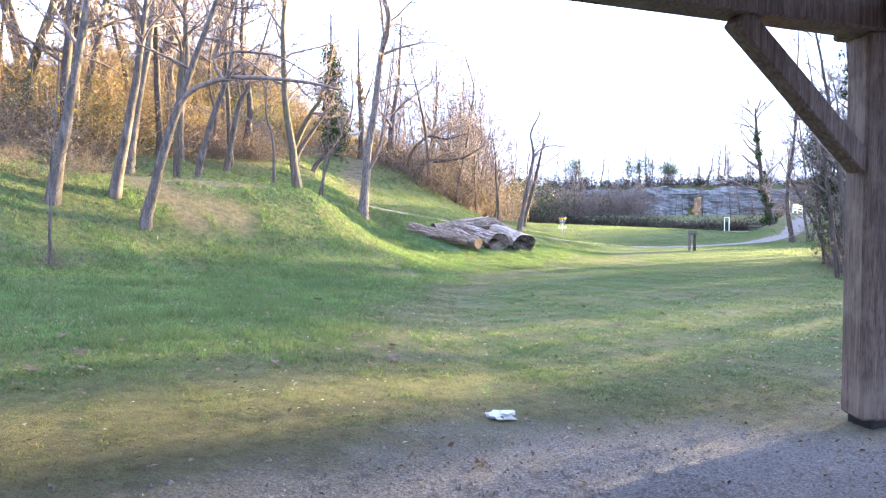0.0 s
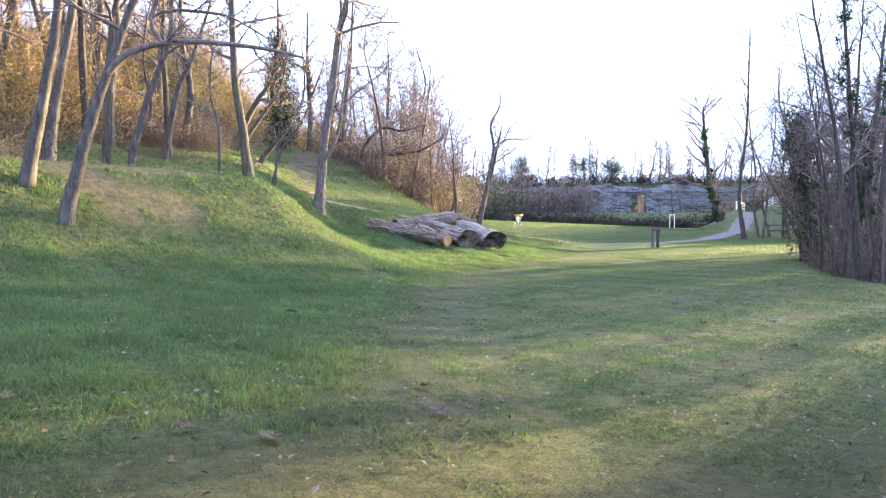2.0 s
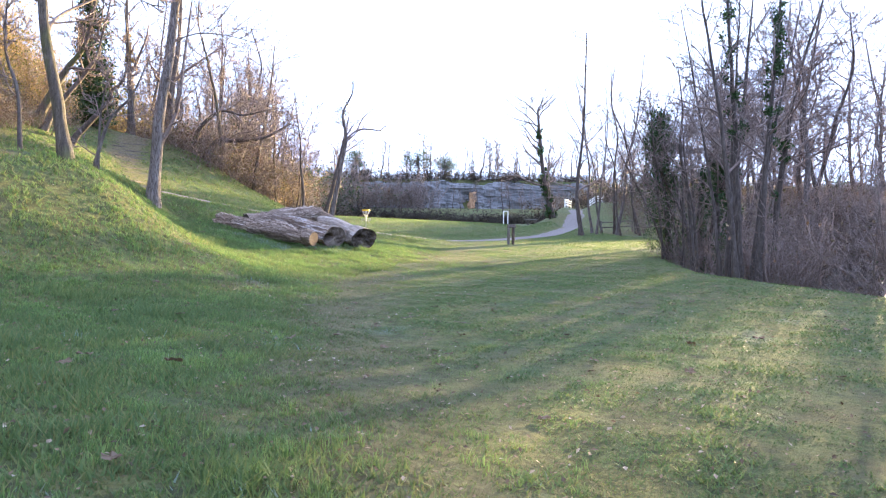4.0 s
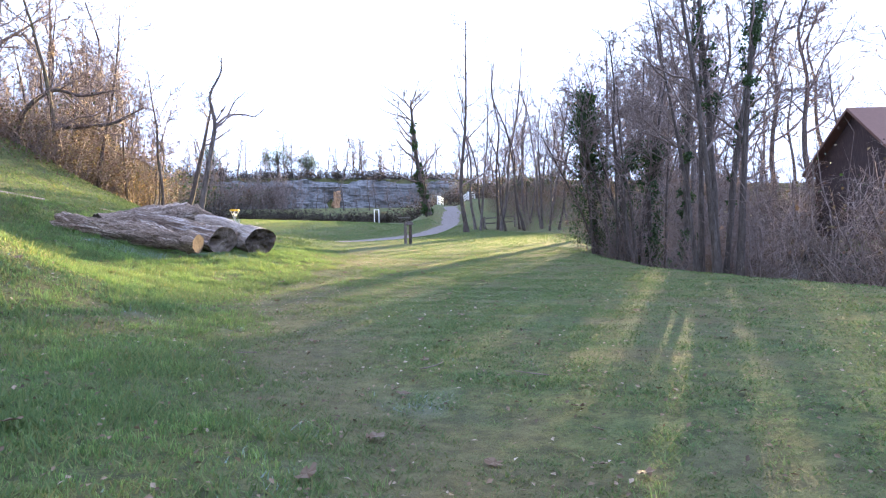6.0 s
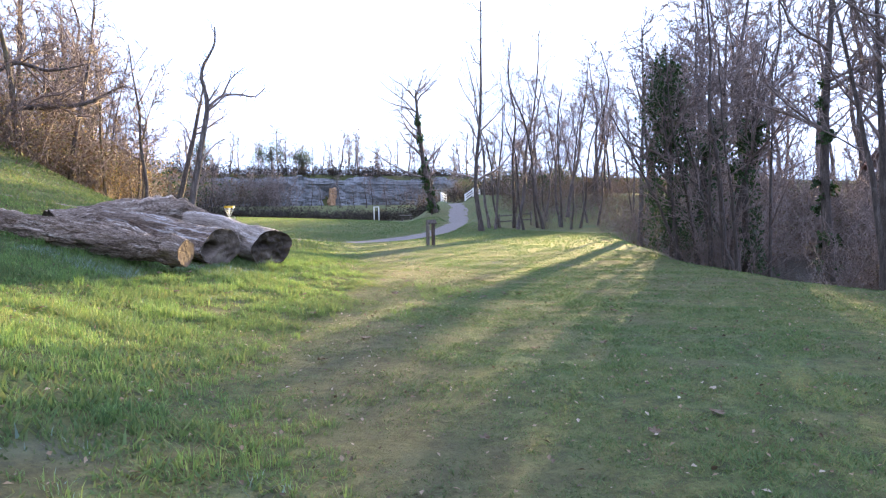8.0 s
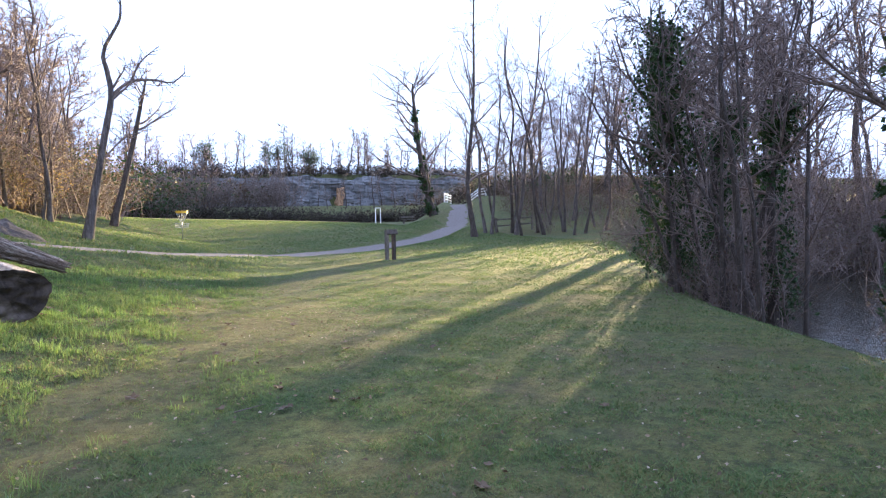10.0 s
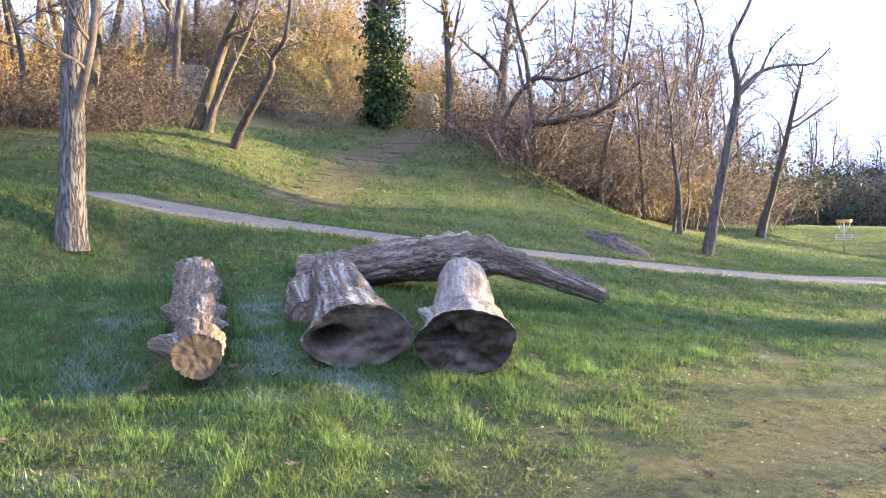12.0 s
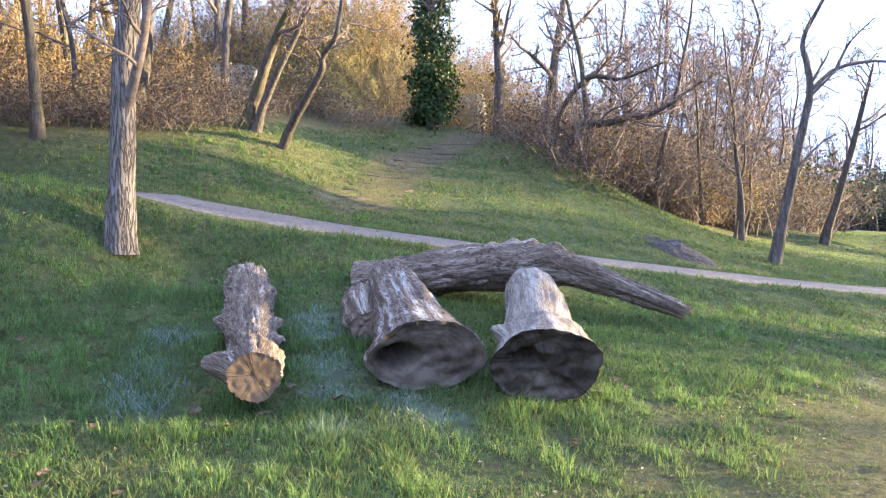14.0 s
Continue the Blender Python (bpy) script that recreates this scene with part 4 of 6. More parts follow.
# ivy trees and a many-stemmed shrub over the pond bank
for seed, pts, r, thick, n, hi, size in ((31, [(13.7, 26.7, 0), (13.3, 26.5, 2.1), (12.85, 26.2, 3.8), (12.75, 26.1, 5.4)], 0.13, 0.74, 8000, 0.97, 0.085),
                                         (32, [(14.6, 25.0, 0), (14.35, 24.9, 2.2), (14.6, 24.8, 3.8), (14.95, 24.7, 5.8)], 0.1, 0.5, 2600, 0.66, 0.1),
                                         (33, [(15.4, 27.3, -0.5), (15.3, 27.1, 2.6), (16.1, 27.1, 4.3), (16.2, 27.0, 6.9)], 0.12, 0.55, 2400, 0.6, 0.11),
                                         (34, [(12.2, 21.2, 0), (12.3, 21.4, 2.6), (12.6, 21.5, 5.2), (12.9, 21.6, 8.2)], 0.11, 0.26, 700, 0.5, 0.1),
                                         (35, [(12.8, 20.6, 0), (13.0, 20.4, 2.6), (13.1, 20.0, 5.2), (13.6, 19.6, 7.8)], 0.1, 0.26, 500, 0.5, 0.1)):
    tree, line, rad, rng = hero(seed, pts, r, limbs=13, s0=0.25, length=2.6, bark=BARK_DARK, label="slender tree clothed in dark ivy on the pond bank")
    ivy_on(tree, line, rng, 0.02, hi, thick, n, size)
# clump of slender trees on the lip of the bank
for k, (x, y, dx, dy, high, r, n) in enumerate(((9.95, 18.35, -1.1, 0.5, 8.2, 0.075, 0), (10.25, 18.6, -0.3, 0.6, 8.8, 0.09, 900), (10.45, 18.2, 0.5, -0.1, 8.4, 0.08, 1400), (10.2, 19.0, 0.9, 0.9, 7.6, 0.07, 0), (9.8, 18.75, -0.5, 1.2, 7.0, 0.05, 0), (10.7, 18.8, 1.5, 0.1, 7.2, 0.06, 0))):
    tree, line, rad, rng = hero(640 + k, [(x, y, 0), (x + 0.25 * dx, y + 0.25 * dy, high * 0.33), (x + 0.6 * dx, y + 0.6 * dy, high * 0.66), (x + dx, y + dy, high)], r, limbs=12, s0=0.3, length=2.0, kids=(6, 6), bark=BARK_DARK, tip=0.007,
                                label="slender dark tree in a clump on the pond bank, part ivied" if n else "slender dark tree in a clump on the pond bank")
    if n:
        ivy_on(tree, line, rng, 0.3, 0.8, 0.3, n, 0.07)
for k in range(9):
    q = np.random.default_rng(600 + k)
    x, y = 13.5 + q.uniform(-0.9, 1.0), 25.0 + q.uniform(-1.0, 1.2)
    dx, dy = q.normal(0, 0.8, 2)
    hero(600 + k, [(x, y, 0), (x + dx * 0.5, y + dy * 0.5, 1.6), (x + dx * 1.2, y + dy * 1.2, 3.4), (x + dx * 1.5, y + dy * 1.5, 4.6 + q.uniform(-0.5, 1.0))], 0.05, limbs=10, s0=0.2, length=1.4, kids=(6, 4), bark=BARK_DARK, tip=0.008,
         name="shrub_stem_tree", label="thin leafless stem of the shrubs on the pond bank", group="pond shrubs")


# ---- woods: a few grown trees, set out many times ----
def stock(seed, high, r0, limbs, s0, bark, lean=0.06, tip=0.02, kids=(6, 8)):
    rng = np.random.default_rng(seed)
    a = rng.uniform(0, 6.28)
    b = a + rng.uniform(-1, 1)
    pts = [(0, 0, 0)] + [(high * lean * q * math.cos(a + (b - a) * q) * 2, high * lean * q * math.sin(a + (b - a) * q) * 2, high * q) for q in (0.2, 0.4, 0.6, 0.8, 1.0)]
    pts[1:] = [(x + rng.normal(0, 0.014 * high), y + rng.normal(0, 0.014 * high), z) for x, y, z in pts[1:]]
    return bare_tree(seed, pts, r0, limbs=limbs, s0=s0, bark=bark, kids=kids, tip=tip, length=high * 0.3, group="woodland trees")[0]


STOCK = [stock(101, 11, 0.15, 13, 0.3, BARK), stock(102, 13, 0.17, 13, 0.4, BARK_DARK), stock(103, 9, 0.11, 12, 0.25, BARK_MOSS), stock(104, 12, 0.14, 12, 0.45, BARK_DARK),
         stock(105, 7, 0.07, 12, 0.2, BARK), stock(106, 14, 0.19, 14, 0.35, BARK), stock(107, 11, 0.2, 12, 0.3, BARK_DARK, 0.05, 0.04, (5, 5)), stock(108, 9, 0.16, 12, 0.2, BARK_DARK, 0.07, 0.04, (5, 5)),
         stock(109, 9.5, 0.085, 11, 0.28, BARK, 0.07, 0.006, (6, 6)), stock(110, 8.5, 0.075, 11, 0.25, BARK_DARK, 0.08, 0.006, (6, 6))]
USED = [False] * len(STOCK)


def plant(which, x, y, scale, turn, tilt=0.0, name=""):
    m = pose(*on_land(x, y), tilt, 0, turn) @ Matrix.Diagonal((scale, scale, scale, 1))
    if USED[which]:
        ob = copy_thing(STOCK[which], m)
        ob.scale = (scale,) * 3
    else:
        USED[which] = True
        ob = STOCK[which]
        ob.matrix_basis = m
    if name:
        ob.name = name
    return ob


def grove(seed, n, x0, x1, y0, y1, ok, lo=0.75, hi=1.2, kinds=(0, 1, 2, 3, 4, 5), gap=1.3, name=""):
    rng = np.random.default_rng(seed)
    got = []
    tries = 0
    while len(got) < n and tries < 6000:
        tries += 1
        x, y = rng.uniform(x0, x1), rng.uniform(y0, y1)
        if not ok(x, y) or any((x - a) ** 2 + (y - b) ** 2 < gap * gap for a, b in got):
            continue
        got.append((x, y))
        plant(int(rng.choice(kinds)), x, y, rng.uniform(lo, hi), rng.uniform(0, 360), rng.uniform(-4, 4), name)


def lane_clear(x, y):
    return min(math.hypot(x - a, y - b) for a, b, _ in LANE_LINE) > 2.2


def sun_gap(x, y):
    """The two breaks in the eastern woods through which the low sun reaches the lawn, the logs and the bank."""
    return x > 10 and (11.9 < 0.75 * y - 0.66 * x < 25.5 or 4.5 < 0.75 * y - 0.66 * x < 5.3)


# wooded slope to the west
grove(1, 56, -34, -9.5, 12, 36, lambda x, y: lane_clear(x, y) and x < -9.5 - max(0, 22 - y) * 0.25)
grove(2, 34, -26, 1, 38, 75, lambda x, y: not (-24 < x < -10.5 and y > 42) and x < 1.5 - 0.02 * (y - 40) and not (-13 < x < -3.5 and y < 58) and not (x > -8 and 32.5 < 0.75 * y - 0.66 * x < 41))
grove(3, 15, -5.0, 1.2, 42, 54, lambda x, y: not 33 < 0.75 * y - 0.66 * x < 40, 0.45, 0.85)
grove(14, 12, -5.0, 1.2, 42, 54, lambda x, y: True, 0.32, 0.5, (2, 4, 0), 0.9)
# east: beyond the pond and along the lane
grove(4, 7, 25.5, 30, 53, 58, lambda x, y: lane_clear(x, y), 1.2, 1.65, (8, 9), gap=0.9)
grove(11, 16, 31, 70, 62, 110, lambda x, y: lane_clear(x, y) and x > 25 + 0.55 * (y - 52) + 1.5 and 0.75 * y - 0.66 * x > 43, 0.9, 1.3, gap=2.2)
grove(5, 28, 31, 66, 22, 62, lambda x, y: not (31 < x < 44 and 22 < y < 34) and not sun_gap(x, y), 1.0, 1.45, gap=2.0)
grove(13, 8, 22, 34, 36, 50, lambda x, y: 6.6 < 0.75 * y - 0.66 * x < 10.2, 0.8, 1.2, gap=1.8)
grove(6, 3, 12.2, 17, 20, 29, lambda x, y: 1.12 < (x - 2.7) / (y - 16) < 1.4, 0.45, 0.62, (3, 1, 4), 1.2)
grove(15, 13, 31, 58, 52, 84, lambda x, y: lane_clear(x, y) and x > 29.5 + 0.55 * max(0, y - 57) and (19.5 < 0.75 * y - 0.66 * x < 21.5 or 24.5 < 0.75 * y - 0.66 * x < 27), 0.8, 1.15, (1, 3, 3, 5), gap=2.2)
# high-crowned trees beside the break: the sun passes below their crowns
grove(18, 11, 24, 46, 38, 58, lambda x, y: lane_clear(x, y) and 10.8 < 0.75 * y - 0.66 * x < 14.0 and x > 26, 0.85, 1.15, (1, 3), gap=1.8)
# light open trees between the pond and the rise
grove(16, 8, 29, 45, 43, 60, lambda x, y: lane_clear(x, y) and (14.0 < 0.75 * y - 0.66 * x < 15.0 or 18.5 < 0.75 * y - 0.66 * x < 23) and x > 29 + 0.55 * max(0, y - 52), 0.85, 1.15, (8, 9), gap=2.0)
grove(17, 6, 25.5, 36, 52, 64, lambda x, y: lane_clear(x, y) and 17 < 0.75 * y - 0.66 * x < 27 and x > 26 + 0.55 * max(0, y - 55), 1.0, 1.35, (8, 9), gap=1.4)
# over and beside the quarry face
grove(7, 40, -10, 95, 160, 178, lambda x, y: True, 0.7, 1.2, (6, 7), gap=2.2, name="distant_tree")
grove(22, 34, -10, 62, 159.5, 172, lambda x, y: True, 0.5, 0.85, (6, 7), gap=1.6, name="distant_tree")
grove(8, 30, -20, 34, 95, 152, lambda x, y: x < 2 + 0.05 * (y - 95) or (y > 140 and x < 30), 0.7, 1.0, (6, 7), gap=2.0, name="distant_tree")
grove(9, 18, 55, 110, 90, 150, lambda x, y: x > 0.42 * y + 8 and not sun_gap(x, y), 0.9, 1.3, (6, 7), gap=2.0, name="distant_tree")
grove(19, 34, -9, 22, 100, 128, lambda x, y: x < 2 + 0.06 * (y - 95) or y > 125, 0.75, 1.15, (6, 7), gap=1.5, name="distant_tree")
grove(20, 14, -8, 2.2, 52, 84, lambda x, y: 0.75 * y - 0.66 * x > 41 and x < 0.8, 0.7, 1.0, (0, 2, 4, 8), gap=1.5)
grove(21, 11, 40, 62, 66, 98, lambda x, y: lane_clear(x, y) and x > 30 + 0.55 * (y - 57) and 26.5 < 0.75 * y - 0.66 * x < 31.5, 0.5, 0.68, (1, 3, 5), gap=1.8)
grove(12, 7, 36, 56, 140, 152, lambda x, y: True, 0.4, 0.65, (6, 7), gap=2.5, name="distant_tree")


def pine(x, y, high, wide, seed):
    """An umbrella pine: bare trunk, forked limbs and a flat-topped crown of needle tufts."""
    rng = np.random.default_rng(seed)
    ob = empty("umbrella_pine", on_land(x, y), "umbrella pine with a rounded dark green crown", "tree", "pines")
    t = Soup()
    t.tube(resample([(0, 0, -0.2), (0.15, 0, high * 0.4), (0, 0.1, high * 0.8)], 10), np.linspace(0.28, 0.14, 10), 10)
    f = Soup()
    for k in range(34):
        a, q = rng.uniform(0, 6.28), math.sqrt(rng.uniform())
        tip = np.array((wide * q * math.cos(a), wide * q * math.sin(a), high * (0.62 + 0.36 * math.sqrt(1 - 0.9 * q * q) * rng.uniform(-1, 1))))
        t.tube(resample([(0, 0, high * rng.uniform(0.45, 0.75)), tip * (0.5, 0.5, 0.85), tip], 5), np.linspace(0.07, 0.02, 5), 4)
        n = 70
        f.leaves(tip + rng.normal(0, 1, (n, 3)) * (wide * 0.24, wide * 0.24, wide * 0.26), 0.34, rng, None, 0.3)
    soup_part("trunk", t, BARK_DARK, ob)
    soup_part("crown", f, NEEDLE, ob, "", False)


pine(35.6, 163, 7.8, 2.9, 1)
pine(42.6, 164, 6.2, 2.2, 2)
pine(20.5, 161, 7.0, 2.2, 4)


# ---- thickets ----
def thicket_mesh(seed, wide, high, canes, leaves, size, cane_mat, leaf_mat):
    rng = np.random.default_rng(seed)
    c, f = Soup(), Soup()
    each = leaves // (canes * 3)
    for _ in range(canes):
        at = np.array((*rng.normal(0, wide * 0.42, 2), -0.1))
        p = wander(rng, at, (*rng.normal(0, 0.5, 2), 1.2), high * rng.uniform(0.5, 1.3), 3, 0.22, -0.09)
        c.tube(p, np.linspace(0.012, 0.004, 4), 3)
        for k in range(3):
            q = wander(rng, p[1 + k], (*rng.normal(0, 0.7, 2), 0.5), high * 0.38, 2, 0.25, -0.05)
            c.spikes(q[:1], q[-1:], 0.007)
            f.leaves(q[rng.integers(0, 3, each)] + rng.normal(0, 0.16, (each, 3)), size, rng)
    return c.mesh("canes", cane_mat), f.mesh("leaves", leaf_mat, False)


def tangle_mesh(seed, stems, high, leaf_mat, leaves=160, cane_mat=None):
    """A clump of thin upright saplings with many fine twigs and a few clinging leaves."""
    rng = np.random.default_rng(seed)
    c, f = Soup(), Soup()
    for _ in range(stems):
        p = wander(rng, (*rng.normal(0, 0.75, 2), -0.1), (*rng.normal(0, 0.22, 2), 1), high * rng.uniform(0.55, 1.15), 5, 0.13, 0.03)
        c.tube(p, np.linspace(0.03, 0.009, 6) * rng.uniform(0.6, 1.3), 3)
        n = 26
        i = rng.integers(1, 5, n)
        g = rng.uniform(0, 1, (n, 1))
        a = p[i] * (1 - g) + p[i + 1] * g
        way = rng.normal(0, 0.7, (n, 3)) + (0, 0, 0.55)
        b = a + way * rng.uniform(0.25, 0.85, (n, 1)) * high * 0.2
        c.spikes(a, b, rng.uniform(0.008, 0.015, n))
        j = rng.integers(0, n, 40)
        h = rng.uniform(0.3, 0.95, (40, 1))
        a2 = a[j] * (1 - h) + b[j] * h
        c.spikes(a2, a2 + rng.normal(0, 0.17, (40, 3)) + (0, 0, 0.07), 0.006)
        k = leaves // stems
        f.leaves(p[rng.integers(1, 4, k)] + rng.normal(0, 0.3, (k, 3)), 0.07, rng)
    return c.mesh("canes", cane_mat or TWIG), f.mesh("leaves", leaf_mat, False)


def thicket(meshes, x, y, scale, turn, label, name="bramble_thicket", dz=0.0):
    ob = empty(name, on_land(x, y, dz), label, "bush", "thickets", "stuff")
    ob.rotation_euler, ob.scale = (0, 0, turn), (scale, scale, scale * 0.9)
    for n, me in zip(("canes", "leaves"), meshes):
        p = new(n, me)
        p.parent = ob
        tagged(p, kind="stuff")


BRAMBLES = [thicket_mesh(201, 1.6, 1.7, 40, 720, 0.09, TWIG, BRAMBLE), thicket_mesh(202, 1.8, 1.3, 36, 750, 0.09, TWIG, BRAMBLE)]
SUNNY = [thicket_mesh(203, 1.6, 2.6, 30, 1260, 0.085, STRAW, IVY_SUN), thicket_mesh(204, 1.8, 2.2, 28, 1176, 0.085, TWIG, IVY_SUN)]
TANGLE = [tangle_mesh(211, 12, 4.6, BRAMBLE), tangle_mesh(212, 11, 4.0, BRAMBLE)]
GOLDEN = [tangle_mesh(213, 12, 4.0, IVY_SUN, 520, STRAW)]
HEDGE = [thicket_mesh(207, 1.7, 1.9, 16, 900, 0.19, TWIG, HEDGE_LEAF)]
DARK = [thicket_mesh(205, 2.0, 2.6, 30, 720, 0.06, TWIG, BRAMBLE), thicket_mesh(206, 2.0, 2.8, 26, 780, 0.075, TWIG, IVY)]

FAR_SCRUB = [thicket_mesh(221, 2.0, 2.6, 12, 420, 0.14, TWIG, BRAMBLE), thicket_mesh(222, 2.0, 2.6, 12, 420, 0.14, TWIG, IVY)]
FAR_TANGLE = [tangle_mesh(223, 6, 4.4, BRAMBLE, 90)]


def before_ruin(x, y):
    """Bare ground in front of the ruined wall, on its sunny and its downhill side."""
    return -16.6 < x < -11 and 33.5 < y < 40.5 and (abs((x + 15.5) * 0.735 + (y - 37) * 0.678) < 1.3 or abs((x + 15.5) * 0.664 - (y - 37) * 0.748) < 0.9)


def lane_head(x, y):
    """Open ground where the lane tops the rise."""
    return 0.42 < math.atan2(x - 2.7, y - 16) < 0.54 and 50 < math.hypot(x - 2.7, y - 16) < 87


def scatter(seed, meshes, n, x0, x1, y0, y1, ok, lo, hi, label, gap=1.0):
    rng = np.random.default_rng(seed)
    got, tries = [], 0
    while len(got) < n and tries < 5000:
        tries += 1
        x, y = rng.uniform(x0, x1), rng.uniform(y0, y1)
        if ok(x, y) and not before_ruin(x, y) and not lane_head(x, y) and all((x - a) ** 2 + (y - b) ** 2 > gap * gap for a, b in got):
            got.append((x, y))
            thicket(meshes[int(rng.integers(len(meshes)))], x, y, rng.uniform(lo, hi), rng.uniform(0, 6.28), label)


scatter(1, BRAMBLES, 46, -20, -8.6, 24, 34, lambda x, y: lane_clear(x, y) and x < -9.3 - 0.25 * (y - 27) * (y < 31) and not (x > -12.5 and y > 32), 0.6, 1.0, "brown leafless bramble thicket on the slope")
scatter(43, BRAMBLES, 16, -11.8, -8.6, 26.8, 31.2, lambda x, y: 0 < knots(y, [(26.8, -10.9), (28, -10.3), (29.6, -9.5), (31.2, -8.9)]) - x < 1.3, 0.45, 0.75, "brown leafless bramble thicket on the slope", 0.6)
scatter(2, BRAMBLES, 30, -20, -9, 13, 24, lambda x, y: x < -10.5, 0.6, 1.0, "brown leafless bramble thicket on the slope")
scatter(15, SUNNY, 56, -32, -11.5, 15, 37, lambda x, y: x < -12.5 and lane_clear(x, y), 0.7, 1.25, "dry leaves and ivy under the trees on the slope", 1.3)
scatter(16, BRAMBLES, 9, -10.5, -8.3, 12.4, 14.4, lambda x, y: True, 0.22, 0.36, "low brown brambles on the bank", 0.5)
scatter(17, BRAMBLES, 16, -14.5, -9.5, 32, 38, lambda x, y: x < -10.5 - 0.3 * (y - 32) or y > 36.5, 0.5, 0.9, "brown leafless bramble thicket on the slope", 0.9)
scatter(18, FAR_SCRUB[:1], 40, -2, 33, 145, 154, lambda x, y: True, 1.5, 2.6, "dark scrub below the quarry face", 2.0)
scatter(3, SUNNY, 84, -27, -8.8, 36, 60, lambda x, y: x < -11.2 + 0.18 * max(0, y - 44) and not (x > -13 and y < 38), 0.8, 1.35, "ivy and dry leaves covering the scarp", 1.2)
scatter(4, BRAMBLES, 60, -8, 3.0, 38, 60, lambda x, y: knots(y, [(38, -5.0), (42, -7.2), (60, -8)]) < x < knots(y, [(38, -3.0), (40, -2.0), (44, -1.2), (48, 0.3), (52, 1.0), (60, 0.6)]), 0.9, 1.45, "dense brown thicket at the wood's edge", 0.85)
scatter(14, SUNNY, 14, -6.5, 2, 41, 56, lambda x, y: knots(y, [(41, -5.2), (60, -8)]) < x < knots(y, [(41, -2.5), (44, -1.0), (48, 0.6), (60, 1.0)]), 0.8, 1.2, "ivy and dry leaves at the wood's edge", 1.3)
scatter(50, GOLDEN + SUNNY, 30, -24, -9, 49, 64, lambda x, y: -0.57 < (x - 4) / (y - 19.6) < -0.35, 1.3, 1.9, "tall golden growth and ivy behind the head of the path", 1.4)
scatter(47, BRAMBLES, 26, -9, 1.5, 50, 66, lambda x, y: 0.75 * y - 0.66 * x > 41 and x < 1.2 - 0.02 * (y - 50), 1.9, 2.7, "tall dense brown growth inside the wood", 1.5)
scatter(48, DARK, 30, -7.2, 0.2, 41, 56, lambda x, y: knots(y, [(41, -5.6), (60, -7.2)]) < x < knots(y, [(41, -3.0), (44, -1.4), (48, 0.2), (60, 0.6)]), 0.7, 1.15, "ivy and dark leaves low down at the wood's edge", 1.0)
scatter(49, FAR_SCRUB, 60, -8, 12, 92, 122, lambda x, y: x < 1.5 + 0.06 * (y - 92) or y > 117, 2.0, 3.0, "dark scrub at the end of the field", 2.0)
scatter(5, DARK[:1] + DARK, 70, 30, 62, 18, 60, lambda x, y: x > 31 + 0.1 * (y - 20) and not (30 < x < 44 and 22 < y < 34) and not sun_gap(x, y), 1.0, 1.6, "dense dark undergrowth beyond the pond", 1.8)
scatter(6, DARK[:1], 11, 12, 20, 22.5, 31, lambda x, y: 12.9 < x < 16.5 and 1.12 < (x - 2.7) / (y - 16) < 1.25, 0.4, 0.7, "dark undergrowth on the pond bank", 0.8)
scatter(19, DARK[:1], 36, 21.5, 36, 33, 50, lambda x, y: 6.8 < 0.75 * y - 0.66 * x < 10.2, 1.3, 1.8, "dense brown undergrowth beyond the lawn", 1.3)
scatter(9, FAR_SCRUB, 30, 36, 80, 74, 100, lambda x, y: lane_clear(x, y) and x > 0.45 * y + 3 and not sun_gap(x, y), 1.0, 1.7, "dense dark undergrowth beside the lane", 2.2)


scatter(12, FAR_SCRUB, 44, 30, 66, 59, 86, lambda x, y: lane_clear(x, y) and x > 29.5 + 0.62 * (y - 58) and not 11 < 0.75 * y - 0.66 * x < 25, 0.8, 1.2, "dense dark undergrowth beside the lane", 1.6)

# tall tangles of saplings
scatter(21, TANGLE, 46, -6, 1.8, 39, 58, lambda x, y: knots(y, [(39, -4.4), (42, -6.4), (60, -8)]) < x < knots(y, [(39, -2.6), (41, -1.8), (44, -1.0), (48, 0.4), (52, 1.0), (60, 0.6)]), 0.65, 1.0, "tangle of thin brown saplings at the wood's edge", 0.95)
scatter(22, GOLDEN, 44, -28, -8.5, 36, 58, lambda x, y: x < -11.4 + 0.18 * max(0, y - 44) and not (x > -13.4 and y < 38), 0.7, 1.1, "sunlit golden saplings and creepers on the scarp", 1.5)
scatter(23, GOLDEN, 26, -30, -12, 14, 34, lambda x, y: x < -13 and lane_clear(x, y), 0.7, 1.1, "golden saplings under the trees on the slope", 1.6)
scatter(24, TANGLE, 26, 30, 46, 28, 54, lambda x, y: 0.5 < 0.75 * y - 0.66 * x < 10.6 and not sun_gap(x, y) and not (31 < x < 45 and 22 < y < 34), 0.9, 1.4, "dense brown saplings beyond the pond", 1.5)
scatter(25, TANGLE, 9, 12, 20, 22.5, 31, lambda x, y: 12.9 < x < 16.5 and 1.12 < (x - 2.7) / (y - 16) < 1.25, 0.4, 0.68, "tangle of thin saplings on the pond bank, some added unseen for shade", 0.9)
scatter(28, FAR_SCRUB[:1], 44, 34, 62, 52, 86, lambda x, y: lane_clear(x, y) and x > 32 + 0.55 * max(0, y - 57) and 10 < 0.75 * y - 0.66 * x < 30, 0.6, 0.85, "low brown undergrowth under the trees on the rise", 1.7)
scatter(29, FAR_SCRUB, 34, 48, 100, 78, 112, lambda x, y: lane_clear(x, y) and x > 0.45 * y + 8, 1.1, 1.5, "dark scrub along the skyline of the rise", 2.4)
